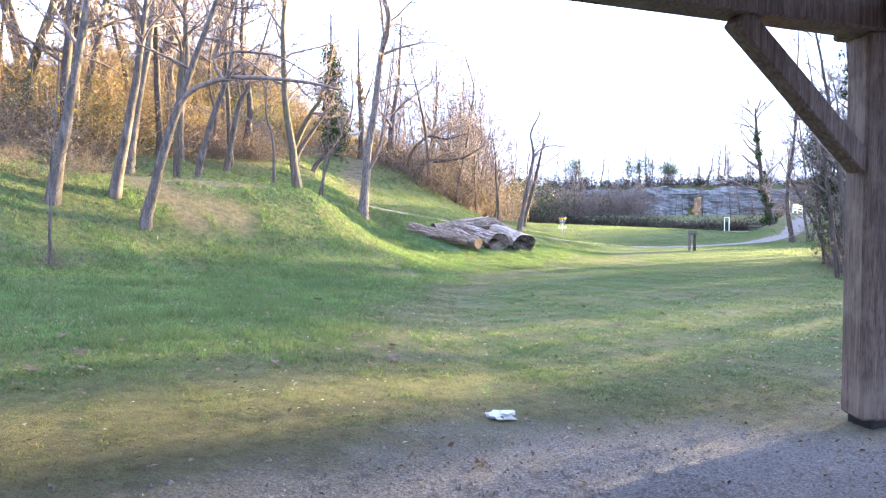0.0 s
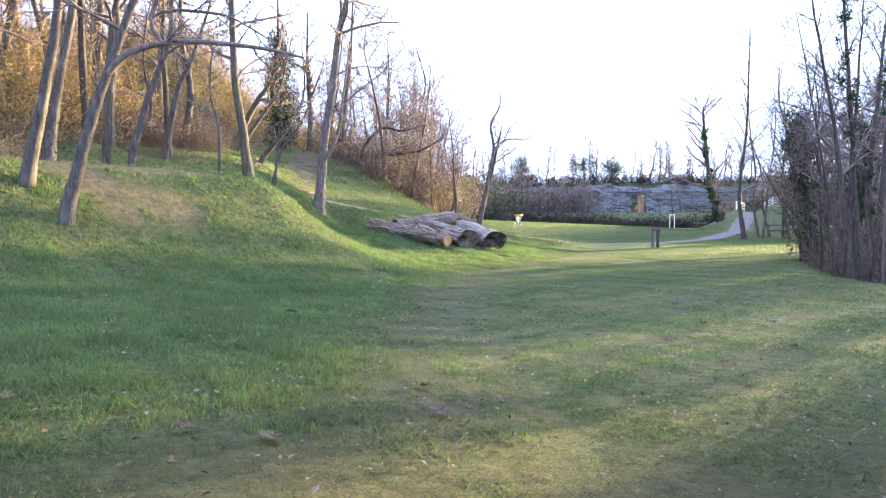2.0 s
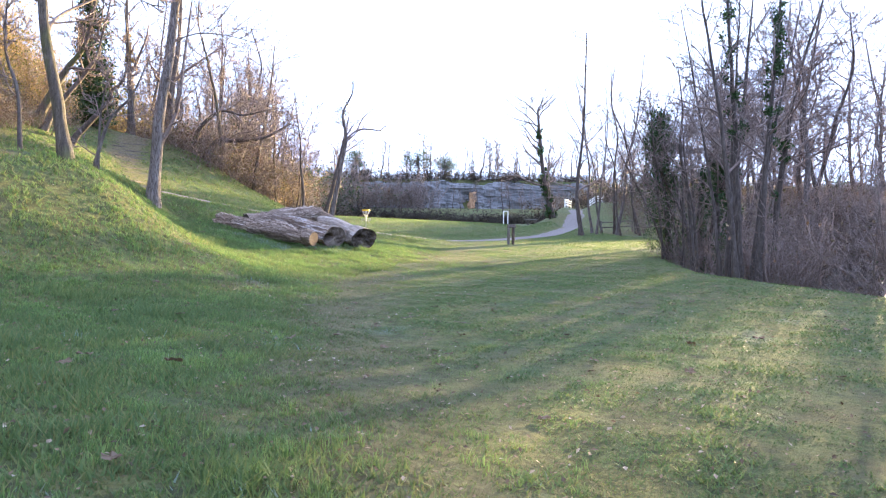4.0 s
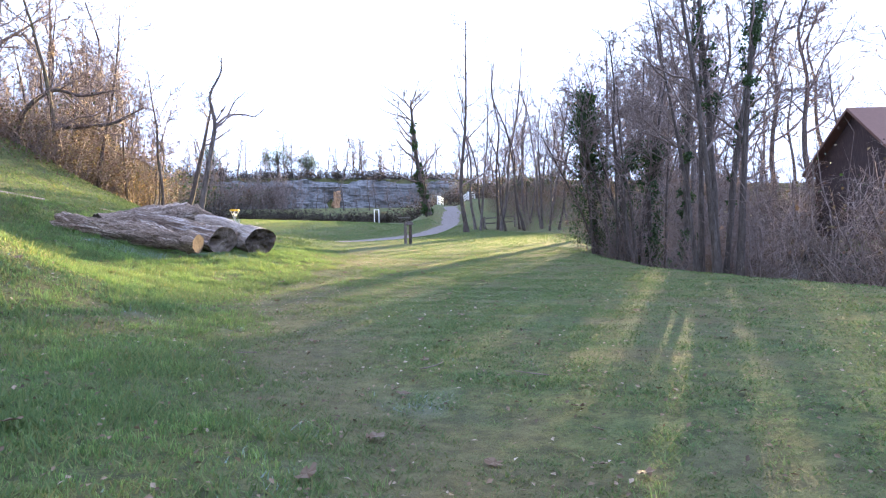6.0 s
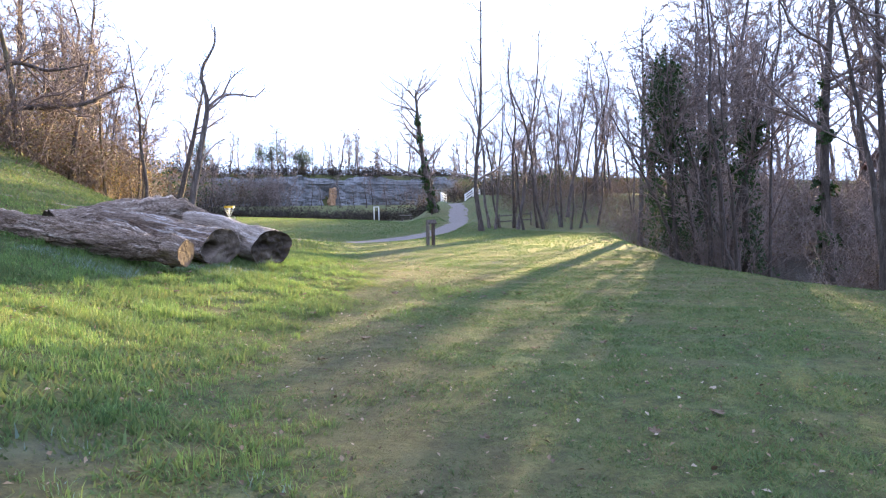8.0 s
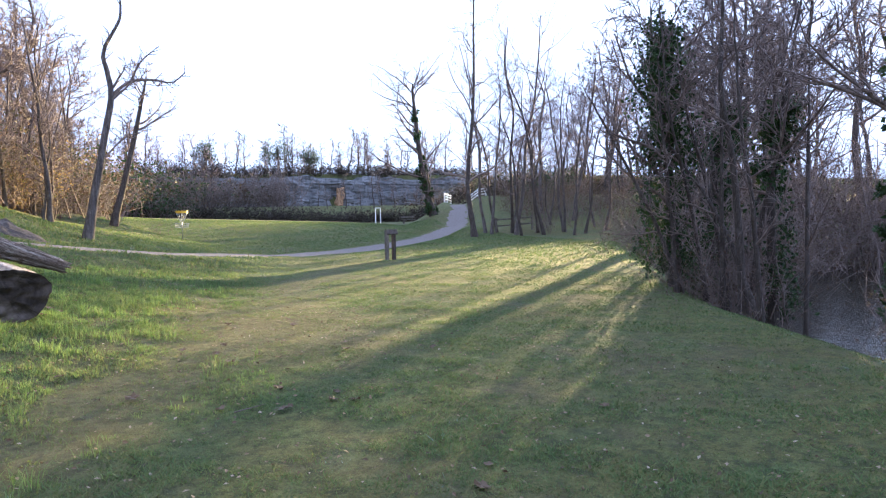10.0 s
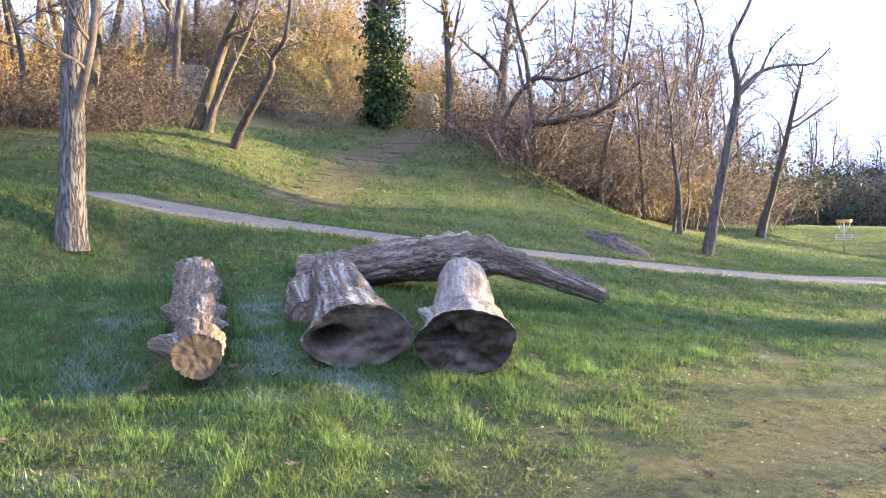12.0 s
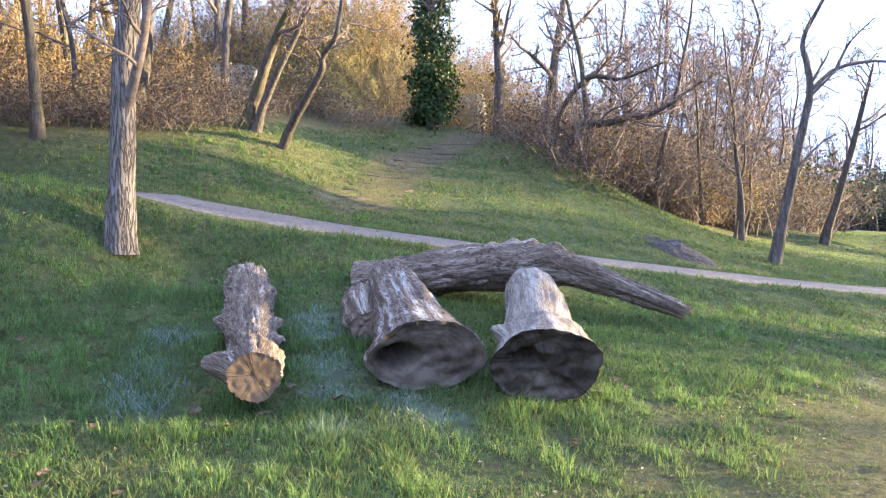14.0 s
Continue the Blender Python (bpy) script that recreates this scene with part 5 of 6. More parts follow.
# unseen growth on the near lip, added to keep sun off the shelter's gravel
scatter(44, TANGLE + DARK[:1], 16, 11.2, 14.5, 11, 17, lambda x, y: 1.2 < 0.75 * y - 0.66 * x < 3.8, 0.75, 1.05, "tangle of thin saplings on the pond bank, some added unseen for shade", 0.6)
scatter(45, TANGLE + DARK[:1], 20, 10.9, 14, 18.4, 24, lambda x, y: 5.9 < 0.75 * y - 0.66 * x < 9.2 and x > knots(y, [(18, 10.6), (20.5, 11.0), (24, 12.6)]) and x - 2.8 > 2.15 * (y - 15.9), 0.5, 0.7, "tangle of thin saplings on the pond bank, some added unseen for shade", 0.45)
scatter(46, DARK[:1], 22, 25.5, 36, 38, 50, lambda x, y: 10.9 < 0.75 * y - 0.66 * x < 15 and x > 26, 0.5, 0.75, "low brown undergrowth in the hollow beyond the lawn", 1.0)
# more unseen saplings, added to block low sun from gravel and near lawn
scatter(33, TANGLE, 26, 15, 24, 12.5, 21, lambda x, y: 0.75 * y - 0.66 * x < 3.4, 0.8, 1.1, "tangle of thin saplings on the pond bank, some added unseen for shade", 1.2)
scatter(35, TANGLE, 12, 21, 28, 33, 43, lambda x, y: 8.5 < 0.75 * y - 0.66 * x < 10.8, 0.5, 0.7, "low tangle of saplings on the far bank of the pond", 1.2)
scatter(36, HEDGE, 26, 38, 66, 80, 104, lambda x, y: lane_clear(x, y) and 74 < math.hypot(x - 2.7, y - 16) < 88, 0.9, 1.5, "dark scrub along the skyline of the rise", 1.8)
scatter(34, FAR_SCRUB[:1], 26, 30, 46, 60, 92, lambda x, y: lane_clear(x, y) and x > 28.5 + 0.55 * (y - 57), 0.5, 0.8, "low brown scrub on the rise beside the lane", 1.3)
scatter(31, TANGLE + DARK[:1], 34, 28, 42, 30, 50, lambda x, y: (6.2 < 0.75 * y - 0.66 * x < 10.4 or 0.5 < 0.75 * y - 0.66 * x < 3.6) and not (31 < x < 44 and 22 < y < 34), 1.3, 1.75, "tall dense brown growth beyond the pond", 1.5)
for k in range(30):
    turn, r = radians(24 + 0.95 * k), (80 if k > 7 else 93) + 3 * math.sin(2.3 * k)
    thicket(FAR_SCRUB[0 if k % 3 else 1], 2.7 + r * math.sin(turn), 16 + r * math.cos(turn), 0.95 + 0.2 * math.sin(1.7 * k), k, "dark scrub along the skyline of the rise")
scatter(30, FAR_TANGLE, 12, 55, 76, 146, 153, lambda x, y: True, 1.2, 2.0, "grey-brown saplings below the quarry face", 2.0)
scatter(26, TANGLE, 34, 29, 54, 50, 78, lambda x, y: lane_clear(x, y) and x > 29 + 0.55 * max(0, y - 56), 0.45, 0.65, "low tangle of saplings at the foot of the rise", 1.5)
scatter(27, FAR_TANGLE, 46, -6, 33, 138, 153, lambda x, y: True, 1.6, 2.4, "grey-brown saplings below the quarry face", 1.9)


def far_hedge():
    rng = np.random.default_rng(31)
    for k in range(46):
        x = 1.5 + 1.25 * k
        thicket(HEDGE[0], x, 123 + 0.8 * math.sin(k) - 0.1 * x, rng.uniform(1.0, 1.35), rng.uniform(0, 6.28), "dark clipped hedge at the end of the field", "field_hedge", -0.35)
    for k in range(56):
        thicket(HEDGE[0], -4 + 1.6 * k, 158.3 + rng.uniform(0, 1.5), rng.uniform(0.8, 1.9), rng.uniform(0, 6.28), "scrub on the edge of the quarry", "scrub", -0.8)


far_hedge()


# ---- logs ----
def log_thing(name, label, axis, wide, high, mats, seed, rough=0.08, burl=0.1, strands=1.0, flare=0.1, hollow=0.0, pit=(0.0, 0.0), torn=0.1, swell=(), flat_face=0.012, lumps=0.0, bore=0.28, rings=110, sides=96):
    """A fallen trunk along a line: fibrous, burled body with a torn far end, and a cut face, hollowed where it has rotted."""
    rng = np.random.default_rng(seed)
    base = np.array(axis[0], float)
    line = resample(np.array(axis, float) - base, rings)
    tan = np.gradient(line, axis=0)
    tan /= np.linalg.norm(tan, axis=1)[:, None]
    a = np.cross(tan, (0, 0, 1.0))
    a /= np.linalg.norm(a, axis=1)[:, None]
    b = np.cross(a, tan)
    s = np.linspace(0, 1, rings)
    w = np.arange(sides) * 2 * math.pi / sides
    length = np.linalg.norm(np.diff(line, axis=0), axis=1).sum()
    hw, hh = np.interp(s, *zip(*wide)), np.interp(s, *zip(*high))
    r, grain = np.ones((rings, sides)), np.zeros((rings, sides, 3))
    for i in range(rings):
        for j in range(sides):
            c, q, l = math.cos(w[j]), math.sin(w[j]), s[i] * length
            fibre = noise.noise(Vector((c * 5.5, q * 5.5, l * 0.9 + seed))) + 0.6 * noise.noise(Vector((c * 12, q * 12, l * 2.2 + seed)))
            lump = noise.noise(Vector((c * 1.3, q * 1.3, l * 1.6 + 3 * seed)))
            crack = abs(noise.noise(Vector((c * 3.4, q * 3.4, l * 0.5 - seed))))
            r[i, j] += rough * strands * fibre + burl * lump - rough * 1.3 * math.exp(-(crack / 0.05) ** 2) + 0.25 * rough * rng.normal() + (1.3 if mats[0] == LOG_BARK else 0.6) * rough * noise.noise(Vector((c * 4.5, q * 4.5, l * 7 - seed)))
            if lumps:
                r[i, j] += lumps * (noise.noise(Vector((c * 2.6, q * 2.6, l * 6 + seed))) + 0.7 * noise.noise(Vector((c * 6, q * 6, l * 15 - seed))))
                r[i, j] -= 0.9 * lumps * math.exp(-(noise.noise(Vector((c * 4, q * 4, l * 7 + 9 * seed))) / 0.07) ** 2)
            grain[i, j] = (c, q, l + 7 * seed)
    S, W = np.meshgrid(s, w, indexing="ij")
    r = 1 + (r - 1) * (0.6 + 0.4 * ease(0.0, 0.12, S))
    rim = np.array([noise.noise(Vector((math.cos(q) * 1.6, math.sin(q) * 1.6, 2.0 * seed))) for q in w])
    r = r + 0.09 * rim[None] * np.exp(-S / 0.15)
    r *= 1 + flare * np.exp(-S / 0.1)
    for ks, kw, kr, ka, kh in swell:
        r += kh * np.exp(-((S - ks) / kr) ** 2 - (np.angle(np.exp(1j * (W - kw))) / ka) ** 2)
    P = line[:, None] + a[:, None] * (r * np.cos(W) * hw[:, None])[..., None] + b[:, None] * (r * np.sin(W) * hh[:, None])[..., None]
    jag = np.array([noise.noise(Vector((math.cos(q) * 3, math.sin(q) * 3, seed * 5.0))) + 0.5 * noise.noise(Vector((math.cos(q) * 8, math.sin(q) * 8, seed))) for q in w])
    P += tan[:, None] * (torn * jag[None] * ease(0.85, 1.0, S))[..., None]
    i = (np.arange(rings - 1)[:, None] * sides + np.arange(sides)[None])
    j = (np.arange(rings - 1)[:, None] * sides + (np.arange(sides)[None] + 1) % sides)
    q = np.arange(sides)
    body = Soup()
    body.add(P.reshape(-1, 3), np.stack([i, j, j + sides, i + sides], -1).reshape(-1, 4))
    body.add(np.vstack([P[-1], P[-1].mean(0) - tan[-1] * 0.15]), None, np.stack([q, (q + 1) % sides, q * 0 + sides], -1))
    ob = empty(name, base, label, "log", "felled logs")
    trunk = soup_part("trunk_wood", body, mats[0], ob)
    g = np.vstack([grain.reshape(-1, 3), grain[-1], grain[-1].mean(0)[None]]).astype(np.float32)
    trunk.data.attributes.new("grain", "FLOAT_VECTOR", "POINT").data.foreach_set("vector", g.ravel())
    c, face, steps = P[0].mean(0), Soup(), 14
    V = []
    for m in range(steps):
        f = 1 - m / steps
        x, y = f * np.cos(w) - pit[0], f * np.sin(w) - pit[1]
        hole = hollow * np.exp(-((x * x + y * y) / bore) ** 2)
        bumpy = np.array([noise.noise(Vector((math.cos(k) * f * 4, math.sin(k) * f * 4, seed))) for k in w]) * flat_face * 2 * min(1, m)
        V.append(c + (P[0] - c) * f + tan[0] * (hole * min(1, m / 2) + bumpy + flat_face * min(m, 2) * 0.5)[:, None])
    V = np.array(V)
    i = (np.arange(steps - 1)[:, None] * sides + np.arange(sides)[None])
    j = (np.arange(steps - 1)[:, None] * sides + (np.arange(sides)[None] + 1) % sides)
    face.add(V.reshape(-1, 3), np.stack([j, i, i + sides, j + sides], -1).reshape(-1, 4))
    face.add(np.vstack([V[-1], V[-1].mean(0)]), None, np.stack([(q + 1) % sides, q, q * 0 + sides], -1))
    end = soup_part("cut_face", face, mats[1], ob, "sawn end")
    f = 1 - np.arange(steps)[:, None] / steps + 0 * w[None]
    disc = np.stack([f * np.cos(w)[None], f * np.sin(w)[None], f], -1).reshape(-1, 3)
    disc = np.vstack([disc, disc[-sides:], np.zeros((1, 3))]).astype(np.float32)
    end.data.attributes.new("disc", "FLOAT_VECTOR", "POINT").data.foreach_set("vector", disc.ravel())
    return ob


log_thing("small_log", "knotty weathered log with a pale sawn end lying on the grass", [(0.09, 23.14, 0.83), (-0.65, 23.78, 0.95), (-1.55, 24.6, 1.13), (-2.48, 25.45, 1.3)],
          [(0, 0.2), (0.07, 0.23), (0.16, 0.17), (0.3, 0.2), (0.6, 0.24), (1, 0.26)], [(0, 0.2), (0.07, 0.23), (0.16, 0.18), (0.3, 0.21), (1, 0.25)], (LOG_BARK, CUT_FRESH), 41, rough=0.04, burl=0.16, lumps=0.13, flare=-0.02, torn=0.2, flat_face=0.003,
          swell=((0.06, 2.9, 0.04, 0.35, 0.75), (0.09, 1.4, 0.05, 0.5, 0.15), (0.3, 0.1, 0.035, 0.25, 0.45), (0.42, 0.25, 0.03, 0.25, 0.4), (0.5, 3.0, 0.035, 0.25, 0.5), (0.85, 2.2, 0.05, 0.3, 0.25), (0.72, 0.6, 0.06, 0.4, 0.2), (0.62, 1.7, 0.05, 0.3, 0.15)))
log_thing("hollow_log", "large bleached log with a dark hollow end", [(0.8, 24.42, 0.84), (0.3, 24.95, 0.95), (-0.3, 25.6, 1.12), (-0.88, 26.2, 1.27)],
          [(0, 0.43), (0.2, 0.4), (0.4, 0.36), (0.7, 0.33), (1, 0.31)], [(0, 0.29), (0.3, 0.32), (1, 0.31)], (LOG_WOOD, CUT_GREY), 42, rough=0.025, burl=0.1, strands=1.3, lumps=0.035, flare=0.1, hollow=0.5, bore=0.09, pit=(-0.5, -0.02), torn=0.2, flat_face=0.02,
          swell=((0.06, 3.3, 0.08, 0.5, 0.22), (0.05, 0.1, 0.08, 0.6, 0.18), (0.5, 1.1, 0.3, 0.22, 0.1), (0.55, 2.3, 0.3, 0.25, 0.1)))
log_thing("sawn_log", "thick grey log with a wide sawn end, coloured dark as in shade", [(1.73, 24.78, 0.78), (1.45, 25.3, 0.88), (1.08, 26.05, 1.08), (0.66, 26.85, 1.22)],
          [(0, 0.44), (0.1, 0.43), (0.26, 0.4), (0.38, 0.33), (1, 0.29)], [(0, 0.32), (0.26, 0.33), (0.38, 0.3), (1, 0.28)], (LOG_PALE, CUT_DARK), 43, rough=0.016, burl=0.1, lumps=0.035, flare=0.04, hollow=0.14, bore=0.05, pit=(-0.35, 0.25), torn=0.08, flat_face=0.035,
          swell=((0.22, 2.6, 0.03, 0.16, 0.3), (0.2, 2.3, 0.05, 0.3, 0.1), (0.3, 0.6, 0.05, 0.4, 0.07)))
log_thing("long_log", "long splintered log with a bent limb reaching the ground", [(-1.75, 26.7, 1.22), (-1.1, 26.98, 1.32), (-0.4, 27.3, 1.42), (0.1, 27.5, 1.47), (0.6, 27.75, 1.45), (1.1, 27.98, 1.3), (1.62, 28.15, 1.1), (2.12, 28.28, 0.88)],
          [(0, 0.33), (0.35, 0.31), (0.5, 0.32), (0.62, 0.22), (0.75, 0.16), (1, 0.1)], [(0, 0.28), (0.35, 0.3), (0.5, 0.31), (0.62, 0.21), (0.75, 0.16), (1, 0.1)], (LOG_BARK, CUT_DARK), 44, rough=0.04, burl=0.2, lumps=0.1, strands=1.2, flare=0.1, torn=0.1,
          swell=((0.5, 1.4, 0.02, 0.4, 0.22), (0.44, 1.8, 0.025, 0.35, 0.2), (0.38, 1.2, 0.02, 0.3, 0.15), (0.57, 1.5, 0.02, 0.4, 0.3), (0.45, 4.0, 0.05, 0.4, 0.3), (0.53, 0.4, 0.02, 0.3, 0.25)))
log_thing("split_stump", "broken grey chunk of wood beside the hollow log", [(-0.28, 24.98, 0.93), (-0.6, 25.3, 1.02), (-1.0, 25.75, 1.12)], [(0, 0.15), (0.5, 0.21), (1, 0.18)], [(0, 0.18), (0.5, 0.25), (1, 0.22)],
          (LOG_BARK, LOG_BARK), 45, rough=0.06, burl=0.25, lumps=0.15, torn=0.2, rings=40, sides=48)


# ---- shelter ----
def build_shelter():
    ax, ay = ALONG
    ix, iy = INTO
    px, py = SHELTER

    def at(along, into, z):
        return (px + ax * along + ix * into, py + ay * along + iy * into, z)

    ob = empty("open_shelter", (0, 0, 0), "open timber shelter with dark posts, braces and roof", "shelter")
    off = 0.14
    for along in (0.0, 7.6):
        for into in (0.0, 6.4):
            c = at(along - off, into + off, 0)
            g = float(ground_z(c[0], c[1]))
            part("post", beam((c[0], c[1], g + 0.05), (c[0], c[1], 2.805), 0.28, 0.28, 0.02), TIMBER, ob)
            part("foot_plate", box((0.2, 0.2, 0.1), (c[0], c[1], g + 0.02), (0, 0, math.degrees(math.atan2(ay, ax))), 0.008), DARK_METAL, [q for q in ob.children if q.name.startswith("post")][-1], "dark iron foot plate")
            part("brace", beam(at(along - off + (0.14 if along == 0 else -0.14), into + off, 1.87), at(along - off + (1.3 if along == 0 else -1.3), into + off, 2.805), 0.13, 0.16, 0.012), TIMBER, ob)
    for into in (0.0, 6.4):
        part("beam", beam(at(-1.6, into + off, 2.925), at(9.4, into + off, 2.925), 0.24, 0.24, 0.015), TIMBER, ob)
    for along in (0.0, 7.6):
        part("tie_beam", beam(at(along - off, -0.15, 2.925), at(along - off, 6.9, 2.925), 0.2, 0.2, 0.015), TIMBER, ob)
    for k in range(12):
        along = -1.5 + 0.93 * k
        part("rafter", beam(at(along, -0.32, 3.015), at(along, 3.4, 4.585), 0.09, 0.14, 0.008), TIMBER, ob)
        part("rafter", beam(at(along, 7.1, 3.015), at(along, 3.4, 4.585), 0.09, 0.14, 0.008), TIMBER, ob)
    for lo, hi in ((-0.3, 3.4), (7.1, 3.4)):
        bm = bmesh.new()
        c = [at(-1.9, lo, 3.075), at(9.7, lo, 3.075), at(9.7, hi, 4.655), at(-1.9, hi, 4.655)]
        v = [bm.verts.new(q) for q in c] + [bm.verts.new((q[0], q[1], q[2] + 0.06)) for q in c]
        for f in ((0, 1, 2, 3), (7, 6, 5, 4), (0, 4, 5, 1), (1, 5, 6, 2), (2, 6, 7, 3), (3, 7, 4, 0)):
            bm.faces.new([v[q] for q in f])
        part("roof_boarding", bm, TIMBER, ob)


build_shelter()


# ---- lawn furniture ----
def disc_basket(x, y, name="disc_golf_basket", dz=0.0):
    base = on_land(x, y, dz)
    ob = empty(name, base, "galvanised disc golf basket with chains and a yellow top band", "basket", "disc golf baskets")
    soup_part("pole", pole([(0, 0, -0.1), (0, 0, 1.42)], 0.024), STEEL, ob)
    w = np.linspace(0, 2 * math.pi, 25)
    band = Soup()
    ring = np.stack([0.29 * np.cos(w), 0.29 * np.sin(w), 0 * w], -1)
    n = len(w)
    i = np.arange(n - 1)[:, None]
    v = np.vstack([ring + (0, 0, 1.33), ring + (0, 0, 1.45), ring * 0.97 + (0, 0, 1.33), ring * 0.97 + (0, 0, 1.45)])
    band.add(v, np.vstack([i + [0, 1, n + 1, n], i + [2 * n + 1, 2 * n, 3 * n, 3 * n + 1], i + [n, n + 1, 3 * n + 1, 3 * n]]))
    soup_part("top_band", band, YELLOW, ob, "yellow steel band", False)
    tray = Soup()
    for z, r in ((0.62, 0.3), (0.72, 0.32), (0.82, 0.33)):
        tray.tube(np.stack([r * np.cos(w), r * np.sin(w), 0 * w + z], -1), np.full(n, 0.008), 5)
    for a in w[:-1:1]:
        tray.tube([(0.3 * math.cos(a), 0.3 * math.sin(a), 0.62), (0.33 * math.cos(a), 0.33 * math.sin(a), 0.82)], [0.005, 0.005], 4)
        tray.tube([(0.02 * math.cos(a), 0.02 * math.sin(a), 0.62), (0.3 * math.cos(a), 0.3 * math.sin(a), 0.62)], [0.005, 0.005], 4)
    soup_part("tray", tray, STEEL, ob)
    for a in w[:-1:2]:
        p = [(q * math.cos(a), q * math.sin(a), z) for q, z in ((0.26, 1.33), (0.19, 1.15), (0.1, 0.95), (0.05, 0.86))]
        soup_part("chain", pole(p, 0.007, 5), STEEL, ob)
    return ob


disc_basket(5.98, 52.0)
disc_basket(-12.5, 20.0)


def tee_stand():
    x, y = 11.45, 38.0
    ob = empty("tee_sign", on_land(x, y), "low weathered wooden sign stand with two posts", "sign")
    for dx, mat in ((0.0, FENCE_WOOD), (0.27, BARK_DARK)):
        part("post", box((0.12, 0.12, 1.15), (dx, 0.1 * dx, 0.48), (0, 0, 12), 0.008), mat, ob)
    part("board", box((0.4, 0.05, 0.2), (0.2, -0.02, 0.98), (-35, 0, 5), 0.006), BARK_DARK, ob, "dark sloping board")


tee_stand()


def goal():
    x, y = 34.38, 100.43
    ob = empty("small_goal", on_land(x, y), "small white football goal on the far lawn", "goal")
    t = 0.07
    for dx, dy in ((0, 0), (0.35, -0.9)):
        part("upright", box((0.1, 0.1, 2.0), (dx, dy, 1.0), (0, 0, 0), 0.01), WHITE, ob)
    part("crossbar", beam((0, 0, 2.0), (0.35, -0.9, 2.0), 0.1, 0.1, 0.01), WHITE, ob)


goal()


def rail_fence(points, high, rails, material, label, post=0.1):
    ob = empty("rail_fence", on_land(*points[0]), label, "fence", "rail fences")
    o = Vector(ob.location)
    feet = [Vector(on_land(*p)) - o for p in points]
    for f in feet:
        part("post", box((post, post, high + 0.2), (f.x, f.y, f.z + high / 2 - 0.05), (0, 0, 20), 0.006), material, ob)
    for a, b in zip(feet[:-1], feet[1:]):
        for h in rails:
            part("rail", beam((a.x, a.y, a.z + h), (b.x, b.y, b.z + h), post * 0.5, post * 1.1, 0.006), material, ob)


rail_fence([(27.2, 57.0), (28.9, 57.3), (30.6, 57.6)], 1.05, (0.5, 0.95), FENCE_WOOD, "dark wooden rail fence beside the lane")
for line in ([(39.2, 89.4), (40.8, 91.9), (42.6, 94.4)], [(42.9, 89.7), (44.1, 89.7), (45.3, 90.0)]):
    rail_fence(line, 1.1, (0.35, 0.68, 1.0), WHITE, "white painted rail fence at the top of the lane", 0.14)


def bench(x, y, turn):
    ob = empty("park_bench", on_land(x, y), "plain wooden bench at the edge of the field", "bench")
    ob.rotation_euler = (0, 0, turn)
    for dx in (-0.8, 0.8):
        part("leg", box((0.08, 0.4, 0.5), (dx, 0, 0.2), (0, 0, 0), 0.006), FENCE_WOOD, ob)
    for dy in (-0.15, 0.0, 0.15):
        part("slat", box((2.2, 0.12, 0.05), (0, dy, 0.475), (0, 0, 0), 0.006), FENCE_WOOD, ob)
    part("backrest", box((2.2, 0.05, 0.16), (0, 0.24, 0.8), (-8, 0, 0), 0.006), FENCE_WOOD, ob)


bench(36.1, 93.3, 0.3)
thicket(DARK[0], 4.9, 52.6, 0.42, 1.0, "dark low shrub beside the basket", "shrub")


# ---- earth steps up the slope ----
def build_steps():
    ob = empty("earth_steps", on_land(-5.4, 31.0), "earth steps edged with old timber climbing the slope", "steps")
    o = Vector(ob.location)
    rng = np.random.default_rng(8)
    for k in range(13):
        s = k / 12
        x, y = -5.4 - 2.0 * s + 0.3 * s * s, 30.9 + 7.4 * s
        gx, gy = (float(ground_z(x + 0.8 * a, y + 0.8 * b) - ground_z(x - 0.8 * a, y - 0.8 * b)) for a, b in ((1, 0), (0, 1)))
        dx, dy = 0.95 * gy / math.hypot(gx, gy), -0.95 * gx / math.hypot(gx, gy)
        g = [Vector((x + q * dx, y + q * dy, float(ground_z(x + q * dx, y + q * dy)) - 0.03)) - o for q in (-1, -0.5, 0, 0.5, 1)]
        t = Soup()
        t.tube([(p.x, p.y + rng.normal(0, 0.03), p.z + rng.normal(0, 0.01)) for p in g], np.full(5, 0.042) * rng.uniform(0.85, 1.15, 5), 8, True)
        soup_part("riser_log", t, BARK_DARK, ob)


build_steps()


# ---- rock and ruin on the slope ----
def rock(name, at, size, seed, material, label, turn=0.0, cuts=14, rough=0.12):
    rng = np.random.default_rng(seed)
    bm = bmesh.new()
    bmesh.ops.create_cube(bm, size=1)
    bmesh.ops.subdivide_edges(bm, edges=bm.edges[:], cuts=cuts, use_grid_fill=True)
    for v in bm.verts:
        p = Vector(v.co)
        q = Vector((p.x * size[0], p.y * size[1], p.z * size[2]))
        d = noise.noise(q * 0.9 + Vector((seed, 0, 0))) * 2 * rough + noise.noise(q * 3.1) * rough * 0.7 + noise.noise(q * 8) * rough * 0.25
        v.co = q + p.normalized() * d * min(size)
    ob = part(name, bm, material, None)
    ob.matrix_basis = pose(*at, 0, 0, turn)
    return tagged(ob, label, "rock")


rock("ruined_wall", (-15.5, 37.0, 6.9), (1.4, 1.2, 2.3), 3, CONCRETE, "pale block of an old ruined wall in the ivy", 36, 14, 0.04)
rock("ruined_wall", on_land(-12.2, 48.6, 1.2), (1.2, 1.2, 2.4), 5, CONCRETE, "pale block of an old ruined wall in the ivy", 10, 10, 0.08)


